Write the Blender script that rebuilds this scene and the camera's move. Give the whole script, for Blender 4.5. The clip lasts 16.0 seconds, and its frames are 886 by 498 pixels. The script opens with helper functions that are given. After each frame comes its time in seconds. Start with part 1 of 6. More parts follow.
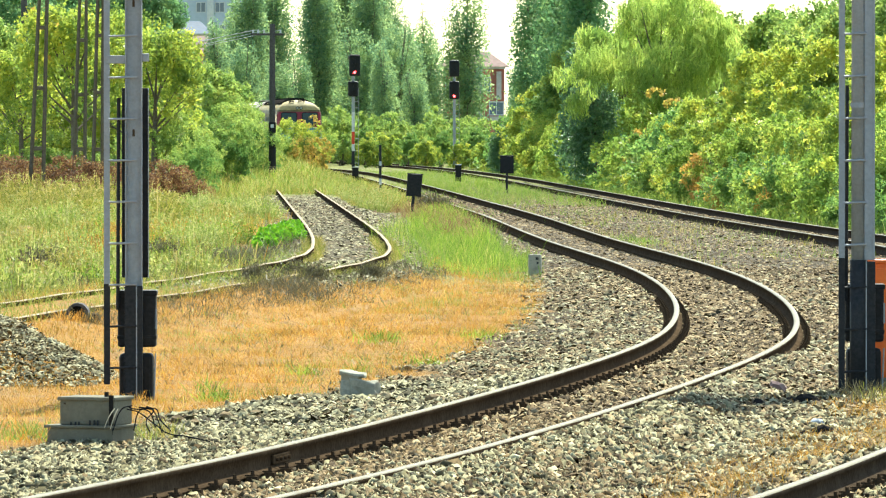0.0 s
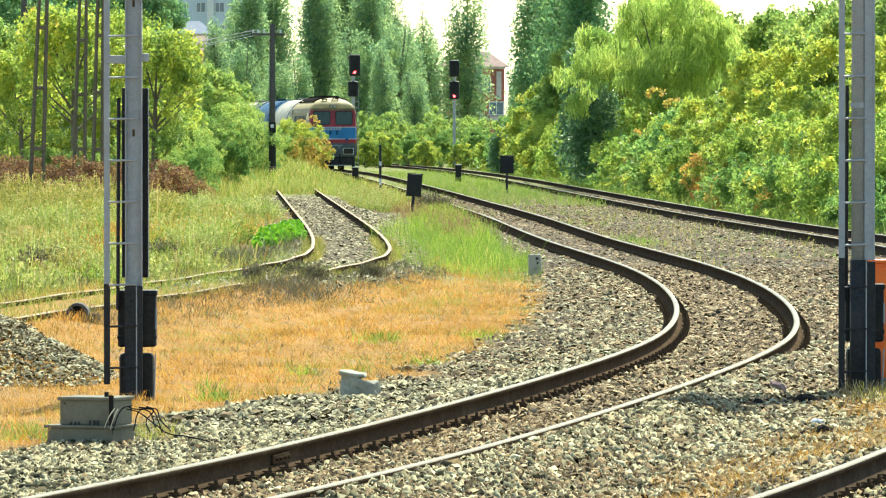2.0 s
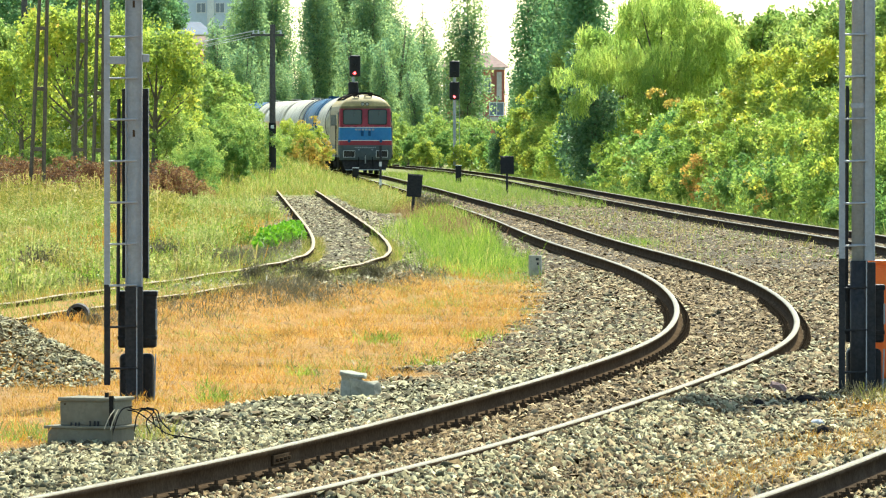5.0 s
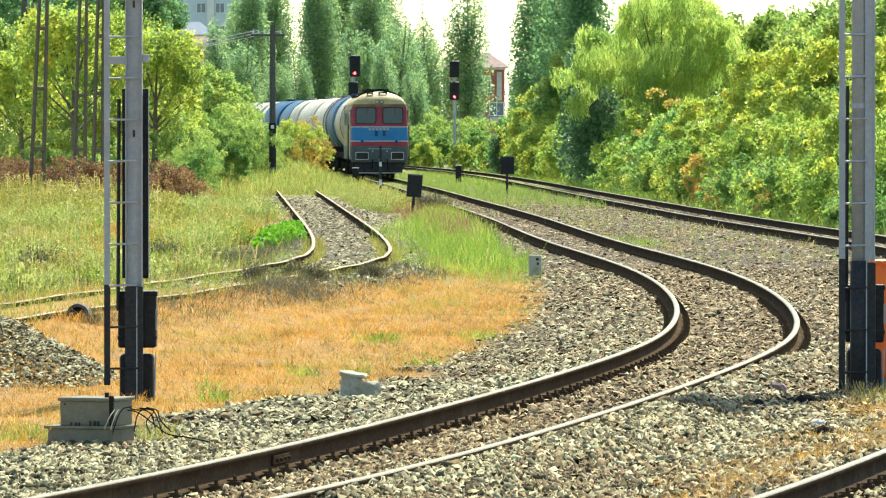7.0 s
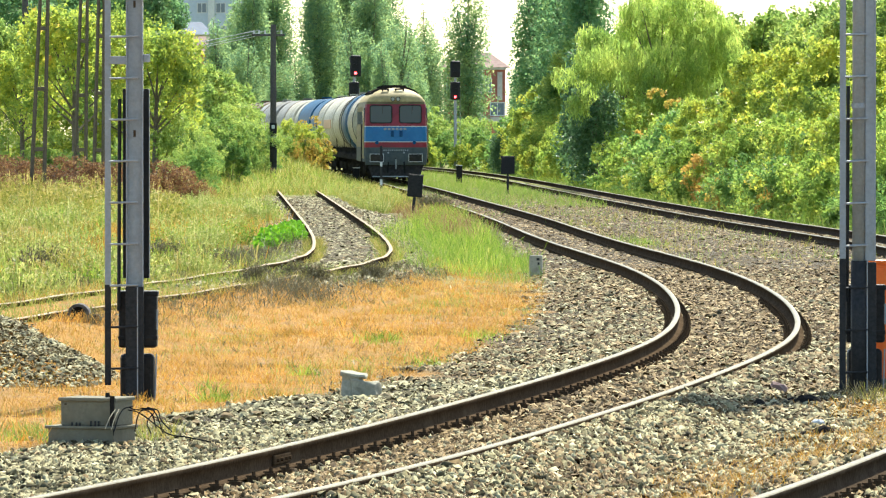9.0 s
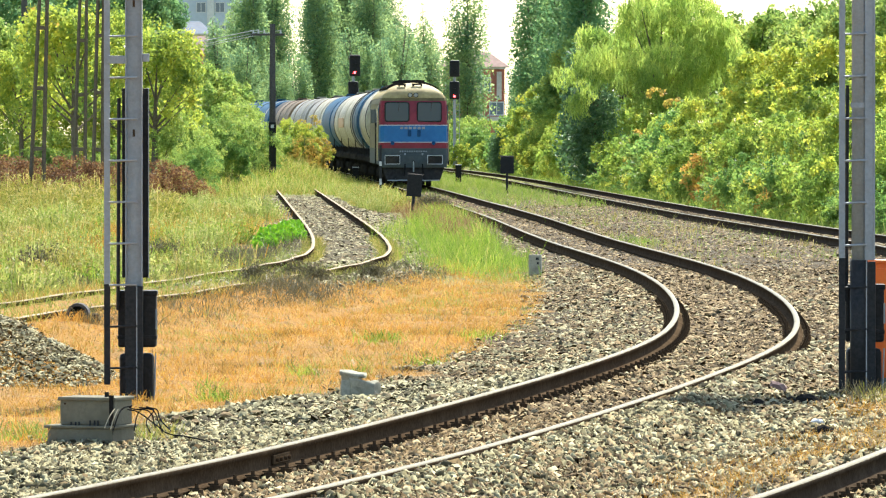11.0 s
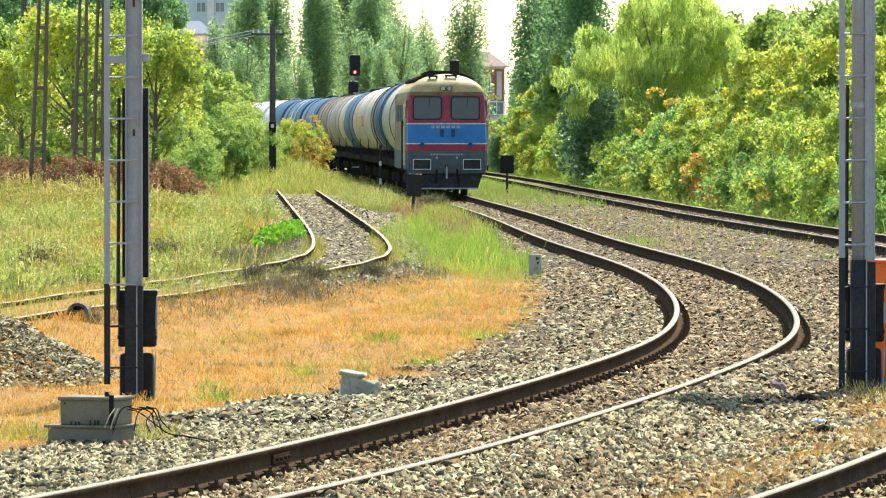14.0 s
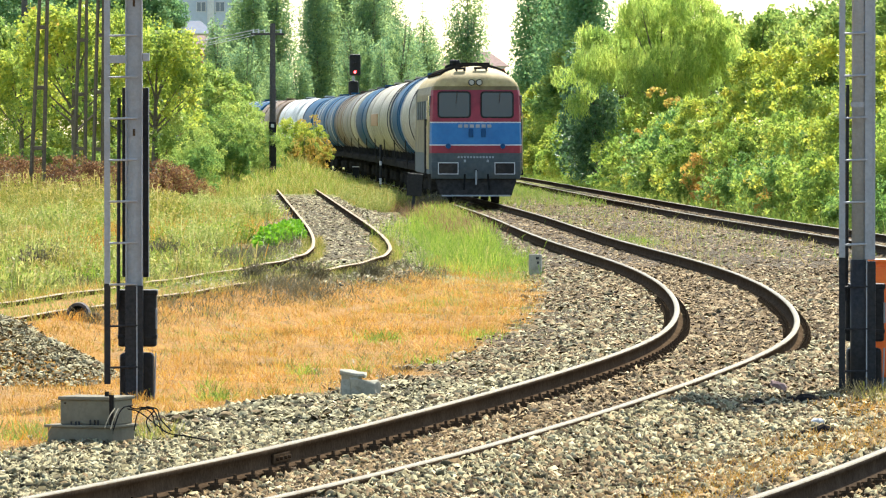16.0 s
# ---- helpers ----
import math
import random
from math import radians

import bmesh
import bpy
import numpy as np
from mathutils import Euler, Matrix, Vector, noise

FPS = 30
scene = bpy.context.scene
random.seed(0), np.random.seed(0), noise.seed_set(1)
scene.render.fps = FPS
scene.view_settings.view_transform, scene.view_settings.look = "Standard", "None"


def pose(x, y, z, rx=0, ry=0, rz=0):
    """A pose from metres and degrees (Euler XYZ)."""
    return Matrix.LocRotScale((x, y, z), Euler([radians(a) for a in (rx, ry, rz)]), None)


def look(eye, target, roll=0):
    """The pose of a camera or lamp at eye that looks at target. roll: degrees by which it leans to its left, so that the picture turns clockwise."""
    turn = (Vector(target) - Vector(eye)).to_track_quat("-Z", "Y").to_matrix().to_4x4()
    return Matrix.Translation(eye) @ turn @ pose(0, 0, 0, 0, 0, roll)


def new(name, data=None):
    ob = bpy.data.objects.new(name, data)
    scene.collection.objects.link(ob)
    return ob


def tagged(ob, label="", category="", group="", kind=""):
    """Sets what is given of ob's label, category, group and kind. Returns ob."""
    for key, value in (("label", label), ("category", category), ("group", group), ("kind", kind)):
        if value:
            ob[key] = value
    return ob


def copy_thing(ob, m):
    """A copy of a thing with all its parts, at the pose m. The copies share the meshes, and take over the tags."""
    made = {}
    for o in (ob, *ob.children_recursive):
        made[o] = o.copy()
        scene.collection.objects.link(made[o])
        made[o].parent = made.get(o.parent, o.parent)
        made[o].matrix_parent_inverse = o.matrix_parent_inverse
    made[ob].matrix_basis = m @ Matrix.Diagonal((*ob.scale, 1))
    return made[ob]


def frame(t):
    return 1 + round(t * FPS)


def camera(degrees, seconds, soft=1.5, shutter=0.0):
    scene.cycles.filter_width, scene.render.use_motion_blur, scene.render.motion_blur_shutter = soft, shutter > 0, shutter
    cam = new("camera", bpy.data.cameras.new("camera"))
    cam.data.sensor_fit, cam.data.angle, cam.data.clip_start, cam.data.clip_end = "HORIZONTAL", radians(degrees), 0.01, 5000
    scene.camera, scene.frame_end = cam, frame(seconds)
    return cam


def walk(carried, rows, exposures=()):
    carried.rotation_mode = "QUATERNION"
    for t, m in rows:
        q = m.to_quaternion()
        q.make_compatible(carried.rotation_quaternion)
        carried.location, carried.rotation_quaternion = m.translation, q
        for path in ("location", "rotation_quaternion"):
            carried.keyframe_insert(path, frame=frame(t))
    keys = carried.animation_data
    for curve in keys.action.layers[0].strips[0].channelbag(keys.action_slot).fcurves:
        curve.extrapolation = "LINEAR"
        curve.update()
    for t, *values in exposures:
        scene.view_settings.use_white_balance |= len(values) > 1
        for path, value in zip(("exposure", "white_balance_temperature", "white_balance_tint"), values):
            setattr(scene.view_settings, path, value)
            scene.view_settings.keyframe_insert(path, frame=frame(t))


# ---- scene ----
# A telephoto view down a curved single track: x to the right, y away from the camera, rail heads at about z = 0.
EYE = (0.0, 0.0, 2.3)
cam = camera(7.476, 16.0, soft=1.2)


def aim(right, down):
    """The camera's pose, turned by that many hundredths of a degree from its rest."""
    return pose(*EYE, 90 - 0.988 - down * 0.01, 0, right * -0.01)


walk(cam, [(0.0, aim(0, 0)), (3.5, aim(0, 0)), (4.0, aim(-0.1, -0.4)), (6.5, aim(-0.2, -0.6)), (7.5, aim(-0.3, -0.6)),
           (8.0, aim(-1.8, -1.3)), (8.5, aim(-0.6, -0.7)), (9.0, aim(-0.8, -0.6)), (11.5, aim(-0.1, 0)), (13.5, aim(-0.4, 0.2)),
           (14.5, aim(0, 0)), (15.5, aim(0, 0.5)), (16.0, aim(-0.3, 0.3))],
     exposures=[(0.0, 1.3, 6480, -3), (6.5, 1.3, 6500, -1), (9.0, 1.3, 6520, 3), (12.5, 1.3, 6560, 6.5), (16.0, 1.3, 6580, 8)])

# ---- light ----
SUN_EL, SUN_AZ = radians(48), radians(15.5)  # azimuth from +y towards +x
world = bpy.data.worlds.new("sky")
scene.world = world
world.use_nodes = True
wn = world.node_tree
sky = wn.nodes.new("ShaderNodeTexSky")
sky.sky_type, sky.sun_disc = "NISHITA", False
sky.sun_elevation, sky.sun_rotation = SUN_EL, SUN_AZ
sky.air_density, sky.dust_density, sky.ozone_density = 1.0, 1.2, 1.0
wn.links.new(sky.outputs[0], wn.nodes["Background"].inputs[0])
wn.nodes["Background"].inputs[1].default_value = 0.15
sun = new("sun", bpy.data.lights.new("sun", "SUN"))
sun.data.energy, sun.data.angle, sun.data.color = 5.0, radians(0.6), (1.0, 0.95, 0.86)
way = Vector((math.sin(SUN_AZ) * math.cos(SUN_EL), math.cos(SUN_AZ) * math.cos(SUN_EL), math.sin(SUN_EL)))
sun.matrix_world = look(way * 100, (0, 0, 0))


# ---- materials ----
def material(name):
    m = bpy.data.materials.new(name)
    m.use_nodes = True
    t = m.node_tree
    return m, t, t.nodes["Principled BSDF"]


def node(t, kind, **inputs):
    n = t.nodes.new(kind)
    for k, v in inputs.items():
        n.inputs[k.replace("_", " ")].default_value = v
    return n


def ramp(t, fac, stops):
    r = t.nodes.new("ShaderNodeValToRGB")
    el = r.color_ramp.elements
    while len(el) < len(stops):
        el.new(0.5)
    for e, (p, c) in zip(el, stops):
        e.position, e.color = p, (*c, 1)
    t.links.new(fac, r.inputs[0])
    return r.outputs[0]


def mix(t, fac, a, b, mode="MIX"):
    m = t.nodes.new("ShaderNodeMix")
    m.data_type, m.blend_type = "RGBA", mode
    for sock, v in ((m.inputs[0], fac), (m.inputs[6], a), (m.inputs[7], b)):
        if isinstance(v, bpy.types.NodeSocket):
            t.links.new(v, sock)
        elif isinstance(v, (int, float)):
            sock.default_value = v
        else:
            sock.default_value = (*v, 1)
    return m.outputs[2]


def noise_fac(t, scale, detail=4, rough=0.6):
    co = t.nodes.new("ShaderNodeTexCoord")
    n = node(t, "ShaderNodeTexNoise", Scale=scale, Detail=detail, Roughness=rough)
    t.links.new(co.outputs["Object"], n.inputs["Vector"])
    return n.outputs[0]


def worn(name, colors, rough=0.7, metal=0.0, grain=25.0, stain=2.5, dirt=(0.12, 0.10, 0.08), dirtiness=0.45, bump=0.25, gloss=None, streak=0.0):
    """Paint, metal or concrete with a fine grain, larger stains and streaks that run down."""
    m, t, p = material(name)
    a = ramp(t, noise_fac(t, grain), [(0.3, colors[0]), (0.7, colors[-1])])
    st = ramp(t, noise_fac(t, stain, 6, 0.7), [(0.48, (0, 0, 0)), (0.72, (dirtiness,) * 3)])
    a = mix(t, st, a, dirt)
    if streak:
        co, mp = t.nodes.new("ShaderNodeTexCoord"), t.nodes.new("ShaderNodeMapping")
        mp.inputs["Scale"].default_value = (0.35, 2.6, 0.35)
        n = node(t, "ShaderNodeTexNoise", Scale=1.0, Detail=7, Roughness=0.72)
        t.links.new(co.outputs["Object"], mp.inputs["Vector"])
        t.links.new(mp.outputs[0], n.inputs["Vector"])
        a = mix(t, ramp(t, n.outputs[0], [(0.42, (0, 0, 0)), (0.66, (streak,) * 3)]), a, [c * .5 for c in dirt])
    t.links.new(a, p.inputs["Base Color"])
    p.inputs["Roughness"].default_value, p.inputs["Metallic"].default_value = rough, metal
    p.inputs["Specular IOR Level"].default_value = gloss if gloss is not None else 0.3 if rough < 0.5 else 0.1
    if bump:
        b = node(t, "ShaderNodeBump", Strength=bump, Distance=0.01)
        t.links.new(noise_fac(t, grain * 2), b.inputs["Height"])
        t.links.new(b.outputs[0], p.inputs["Normal"])
    return m


def leafy(name, stops, light=0.62, rough=0.45, gloss=0.28, patch=None, clump=0.0):
    """Leaves or blades: a colour of its own for each, partly lit through."""
    m, t, p = material(name)
    g = t.nodes.new("ShaderNodeNewGeometry")
    own = g.outputs["Random Per Island"]
    if clump:
        # whole twigs turn colour together; in poplars this stands for lit and hazy plumes
        ma = t.nodes.new("ShaderNodeMath")
        ma.operation, ma.inputs[1].default_value, ma.inputs[2].default_value = "MULTIPLY_ADD", 3.2 * clump, .5 - 1.6 * clump - .5 * (1 - clump)
        t.links.new(noise_fac(t, 0.75, 3), ma.inputs[0])
        mb = t.nodes.new("ShaderNodeMath")
        mb.operation, mb.use_clamp, mb.inputs[1].default_value = "MULTIPLY_ADD", True, 1 - clump
        t.links.new(own, mb.inputs[0])
        t.links.new(ma.outputs[0], mb.inputs[2])
        own = mb.outputs[0]
    c = ramp(t, own, stops)
    c2 = mix(t, 1.0, c, ramp(t, noise_fac(t, 0.8, 3), [(0.35, (0.7, 0.75, 0.7)), (0.68, (1.0, 1.0, 0.95))]), "MULTIPLY")
    if patch:
        # patches of differently withered growth
        co = t.nodes.new("ShaderNodeTexCoord")
        mp = t.nodes.new("ShaderNodeMapping")
        mp.inputs["Scale"].default_value = patch[0]
        n = node(t, "ShaderNodeTexNoise", Scale=1.0, Detail=5, Roughness=0.7)
        t.links.new(co.outputs["Object"], mp.inputs["Vector"])
        t.links.new(mp.outputs[0], n.inputs["Vector"])
        c2 = mix(t, 1.0, c2, ramp(t, n.outputs[0], patch[1]), "MULTIPLY")
    t.links.new(c2, p.inputs["Base Color"])
    p.inputs["Roughness"].default_value = rough
    p.inputs["Specular IOR Level"].default_value = gloss
    tr = t.nodes.new("ShaderNodeBsdfTranslucent")
    t.links.new(c2, tr.inputs[0])
    ms = t.nodes.new("ShaderNodeMixShader")
    ms.inputs[0].default_value = light
    t.links.new(p.outputs[0], ms.inputs[1])
    t.links.new(tr.outputs[0], ms.inputs[2])
    t.links.new(ms.outputs[0], t.nodes["Material Output"].inputs[0])
    return m


def stony(name, stops, bump=0.5):
    m, t, p = material(name)
    g = t.nodes.new("ShaderNodeNewGeometry")
    o = t.nodes.new("ShaderNodeObjectInfo")
    add = t.nodes.new("ShaderNodeMath")
    add.operation = "ADD"
    t.links.new(g.outputs["Random Per Island"], add.inputs[0])
    t.links.new(o.outputs["Random"], add.inputs[1])
    fr = t.nodes.new("ShaderNodeMath")
    fr.operation = "FRACT"
    t.links.new(add.outputs[0], fr.inputs[0])
    c = ramp(t, fr.outputs[0], stops)
    c = mix(t, 1.0, c, ramp(t, noise_fac(t, 60, 3), [(0.3, (0.7, 0.7, 0.7)), (0.7, (1.1, 1.1, 1.1))]), "MULTIPLY")
    t.links.new(c, p.inputs["Base Color"])
    p.inputs["Roughness"].default_value, p.inputs["Specular IOR Level"].default_value = 0.9, 0.1
    return m


# bright, green and yellowing leaves have blue added to stand for haze
LEAF_BRIGHT = leafy("leaf_bright_green", [(0.0, (0.16, 0.28, 0.070)), (0.45, (0.32, 0.44, 0.090)), (0.8, (0.50, 0.55, 0.110)), (1.0, (0.66, 0.57, 0.12))], clump=0.6, gloss=0.08)
LEAF_WILLOW = leafy("leaf_willow", [(0.0, (0.22, 0.36, 0.09)), (0.5, (0.41, 0.53, 0.12)), (1.0, (0.66, 0.69, 0.18))], 0.66, gloss=0.1, clump=0.5)
LEAF_GREEN = leafy("leaf_green", [(0.0, (0.16, 0.28, 0.085)), (0.5, (0.33, 0.44, 0.110)), (1.0, (0.58, 0.58, 0.140))], clump=0.6, gloss=0.08)
LEAF_YELLOW = leafy("leaf_yellowing", [(0.0, (0.14, 0.24, 0.065)), (0.35, (0.29, 0.38, 0.075)), (0.66, (0.49, 0.53, 0.085)), (0.92, (0.62, 0.55, 0.09)), (1.0, (0.64, 0.42, 0.10))], clump=0.6, gloss=0.14)
LEAF_AUTUMN = leafy("leaf_autumn", [(0.0, (0.28, 0.34, 0.08)), (0.4, (0.52, 0.42, 0.09)), (0.7, (0.66, 0.38, 0.10)), (1.0, (0.50, 0.22, 0.09))], clump=0.5, gloss=0.12)
# poplars: haze and the light on plumes put into the ramp, bluish to yellow
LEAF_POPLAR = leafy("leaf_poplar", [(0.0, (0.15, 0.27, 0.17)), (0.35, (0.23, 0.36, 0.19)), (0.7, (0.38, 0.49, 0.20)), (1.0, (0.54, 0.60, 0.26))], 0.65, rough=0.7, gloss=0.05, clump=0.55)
# blue kept high here: the haze over the nearer poplars is in the colour
LEAF_DEEP = leafy("leaf_deep_green", [(0.0, (0.1375, 0.2750, 0.1319)), (0.5, (0.2000, 0.3525, 0.1525)), (1.0, (0.3800, 0.4825, 0.1750))], 0.6, gloss=0.1, clump=0.5)
LEAF_SHADE = leafy("leaf_shade_green", [(0.0, (0.13, 0.25, 0.075)), (0.5, (0.22, 0.36, 0.095)), (1.0, (0.42, 0.50, 0.125))], 0.6, gloss=0.08, clump=0.5)
LEAF_DARK = leafy("leaf_dark", [(0.0, (0.0945, 0.1950, 0.0855)), (1.0, (0.1890, 0.3000, 0.1425))], 0.45)
LEAF_RUST = leafy("leaf_withered", [(0.0, (0.08, 0.048, 0.028)), (0.35, (0.16, 0.080, 0.042)), (0.65, (0.27, 0.135, 0.065)), (0.82, (0.40, 0.27, 0.11)), (1.0, (0.26, 0.30, 0.08))], 0.5, gloss=0.1, clump=0.45)
GRASS_DRY = leafy("grass_dry", [(0.0, (0.2360, 0.1197, 0.0346)), (0.15, (0.4773, 0.2080, 0.0374)), (0.6, (0.6949, 0.3295, 0.0558)), (0.88, (0.7933, 0.4841, 0.1389)), (1.0, (0.3542, 0.2871, 0.0546))], 0.4, gloss=0.1,
                  patch=((1.9, 0.42, 1.9), [(0.34, (0.42, 0.50, 0.50)), (0.44, (0.80, 0.86, 0.8)), (0.54, (1.0, 1.0, 1.0)), (0.66, (1.2, 1.35, 1.9))]))
GRASS_GREEN = leafy("grass_green", [(0.0, (0.1610, 0.2630, 0.0408)), (0.6, (0.2530, 0.3456, 0.0544)), (1.0, (0.4370, 0.4291, 0.1377))], 0.45, gloss=0.1)
GRASS_MEADOW = leafy("grass_meadow", [(0.0, (0.2217, 0.2455, 0.0469)), (0.45, (0.3921, 0.3420, 0.0762)), (0.8, (0.6009, 0.4635, 0.1509)), (1.0, (0.7316, 0.5612, 0.2257))], 0.4, gloss=0.1, patch=((0.9000, 0.1856, 0.8143), [(0.34, (0.7308, 0.8700, 0.5429)), (0.5, (0.9000, 0.9000, 0.9000)), (0.66, (0.9000, 0.9000, 0.9000))]))
GRASS_LUSH = leafy("grass_lush", [(0.0, (0.07, 0.14, 0.018)), (0.25, (0.19, 0.32, 0.038)), (0.7, (0.38, 0.51, 0.070)), (0.9, (0.52, 0.55, 0.12)), (1.0, (0.62, 0.50, 0.20))], 0.45, gloss=0.1, patch=((1.6, 0.4, 1.6), [(0.36, (0.5, 0.55, 0.5)), (0.5, (0.95, 0.95, 0.9)), (0.66, (1.15, 1.05, 1.0))]))
WEED_BRIGHT = leafy("weed_bright", [(0.0, (0.1373, 0.3478, 0.0229)), (1.0, (0.2746, 0.4891, 0.0343))], 0.45, gloss=0.1)
WEED_PALE = leafy("weed_pale", [(0.0, (0.2070, 0.2610, 0.0630)), (0.5, (0.3780, 0.4230, 0.1080)), (0.85, (0.5670, 0.5310, 0.1890)), (1.0, (0.6300, 0.5400, 0.2700))], 0.5, gloss=0.1)
WEED_RED = leafy("weed_reddish", [(0.0, (0.16, 0.08, 0.045)), (0.5, (0.32, 0.17, 0.09)), (0.85, (0.46, 0.30, 0.17)), (1.0, (0.30, 0.32, 0.10))], 0.4, gloss=0.05)
WEED_GREY = leafy("weed_grey", [(0.0, (0.084, 0.076, 0.046)), (0.6, (0.168, 0.143, 0.076)), (1.0, (0.269, 0.218, 0.114))], 0.2, gloss=0.1)
STONE = stony("ballast_stone", [(0.0, (0.038, 0.032, 0.018)), (0.3, (0.118, 0.101, 0.053)), (0.55, (0.258, 0.229, 0.126)), (0.88, (0.455, 0.415, 0.248)), (1.0, (0.165, 0.102, 0.045))])
STONE_BROWN = stony("ballast_stone_brown", [(0.0, (0.045, 0.030, 0.015)), (0.4, (0.145, 0.098, 0.048)), (0.8, (0.280, 0.200, 0.104)), (1.0, (0.400, 0.315, 0.180))])
BARK = worn("bark", [(0.10, 0.08, 0.06), (0.18, 0.15, 0.11)], 0.9, grain=12)
RUST = worn("rail_rust", [(0.038, 0.025, 0.015), (0.078, 0.053, 0.032)], 0.9, 0.0, grain=30, stain=1.5, dirt=(0.130, 0.092, 0.058), gloss=0.0)
HEAD = worn("rail_head_steel", [(0.165, 0.140, 0.092), (0.255, 0.222, 0.152)], 0.52, 0.0, grain=8, stain=1.0, dirt=(0.1122, 0.080, 0.045), dirtiness=0.5, bump=0.05, gloss=0.045)
HEAD_DULL = worn("rail_head_rusty", [(0.2907, 0.2137, 0.1311), (0.3933, 0.3164, 0.2080)], 0.7, 0.0, grain=8, stain=1.0, bump=0.05, gloss=0.03)
RUST_RIGHT = worn("rail_rust_right", [(0.034, 0.024, 0.016), (0.068, 0.050, 0.034)], 0.9, 0.0, grain=30, stain=1.5, dirt=(0.115, 0.086, 0.058), gloss=0.0)
CONCRETE = worn("concrete", [(0.150, 0.135, 0.094), (0.195, 0.178, 0.125)], 0.9, grain=40, stain=5, dirt=(0.072, 0.060, 0.038), dirtiness=0.5)
CONCRETE_PALE = worn("pale_concrete", [(0.29, 0.275, 0.205), (0.37, 0.355, 0.27)], 0.9, grain=40, stain=6, dirt=(0.10, 0.085, 0.055), dirtiness=0.7)
GREY_PAINT = worn("mast_grey_paint", [(0.245, 0.265, 0.27), (0.305, 0.325, 0.33)], 0.45, 0.0, grain=30, stain=3, dirt=(0.15, 0.14, 0.12), dirtiness=0.45, bump=0.05)
BLACK_PAINT = worn("mast_black_paint", [(0.0166, 0.0178, 0.0187), (0.0312, 0.0323, 0.0333)], 0.55, 0.0, grain=30, stain=3, dirt=(0.0624, 0.0541, 0.0416), dirtiness=0.4, bump=0.05)
BLACK_BOX = worn("box_black", [(0.0128, 0.0128, 0.0128), (0.0256, 0.0256, 0.0256)], 0.5, 0.0, grain=20, stain=4, dirt=(0.0512, 0.0461, 0.0358), dirtiness=0.3, bump=0.05)
LATTICE = worn("lattice_steel", [(0.085, 0.068, 0.045), (0.145, 0.118, 0.080)], 0.6, 0.2, grain=12, stain=2)
ORANGE = worn("orange_plastic", [(0.82, 0.150, 0.018), (0.90, 0.195, 0.026)], 0.45, grain=10, stain=2, dirt=(0.50, 0.075, 0.018), bump=0.05)
FADED_ORANGE = worn("faded_orange", [(0.40, 0.19, 0.09), (0.46, 0.27, 0.15)], 0.5, grain=3, stain=1.2, dirt=(0.33, 0.27, 0.18), dirtiness=0.8, bump=0.03)
SOOT = worn("soot_black", [(0.014, 0.013, 0.012), (0.028, 0.025, 0.022)], 0.95, grain=30, stain=6, dirt=(0.05, 0.04, 0.03), gloss=0.0)
WHITE = worn("white_paint", [(0.525, 0.525, 0.510), (0.600, 0.600, 0.585)], 0.6, grain=20, stain=3, dirt=(0.300, 0.277, 0.240))
RED = worn("red_paint", [(0.55, 0.06, 0.03), (0.65, 0.09, 0.05)], 0.6, grain=20, stain=3)
WOOD_POLE = worn("pole_wood", [(0.06, 0.055, 0.05), (0.11, 0.10, 0.09)], 0.9, grain=14)
CABLE = worn("cable_black", [(0.010, 0.010, 0.010), (0.018, 0.018, 0.018)], 0.85, bump=0, gloss=0.0, dirt=(0.03, 0.027, 0.02))
TANK_CREAM = worn("tank_cream", [(0.450, 0.398, 0.287), (0.536, 0.494, 0.373)], 0.55, grain=3, stain=0.9, dirt=(0.1524, 0.1176, 0.0768), dirtiness=0.5, bump=0.04, gloss=0.1, streak=0.75)
TANK_WHITE = worn("tank_white", [(0.572, 0.572, 0.519), (0.639, 0.639, 0.605)], 0.55, grain=3, stain=0.9, dirt=(0.2116, 0.1932, 0.1644), dirtiness=0.4, bump=0.04, gloss=0.1, streak=0.75)
TANK_BROWN = worn("tank_brown", [(0.2112, 0.1416, 0.0768), (0.2700, 0.1944, 0.1176)], 0.55, grain=3, stain=0.9, dirt=(0.078, 0.049, 0.029), dirtiness=0.6, bump=0.04, gloss=0.07, streak=0.75)
TANK_GREY = worn("tank_grey", [(0.236, 0.215, 0.173), (0.306, 0.285, 0.236)], 0.55, grain=3, stain=0.9, dirt=(0.069, 0.054, 0.039), dirtiness=0.6, bump=0.04, gloss=0.1, streak=0.75)
TANK_BLUE = worn("tank_blue", [(0.0088, 0.0688, 0.1438), (0.0175, 0.1000, 0.1875)], 0.55, grain=3, stain=0.9, dirt=(0.022, 0.042, 0.060), dirtiness=0.5, bump=0.04, gloss=0.07, streak=0.6)
TANK_DARK = worn("tank_dark", [(0.04, 0.04, 0.04), (0.07, 0.065, 0.06)], 0.7, grain=5, stain=1)
UNDER = worn("underframe_black", [(0.024, 0.022, 0.020), (0.044, 0.042, 0.038)], 0.9, 0.0, grain=8, stain=2, dirt=(0.085, 0.068, 0.047), gloss=0.0)
LOCO_CREAM = worn("loco_cream", [(0.44, 0.35, 0.19), (0.52, 0.43, 0.25)], 0.5, grain=4, stain=1.4, dirt=(0.24, 0.18, 0.09), dirtiness=0.5, bump=0.03)
LOCO_ROOF = worn("loco_sooty_roof", [(0.34, 0.26, 0.11), (0.46, 0.36, 0.17)], 0.6, grain=4, stain=1.2, dirt=(0.12, 0.085, 0.045), dirtiness=0.7, bump=0.03)
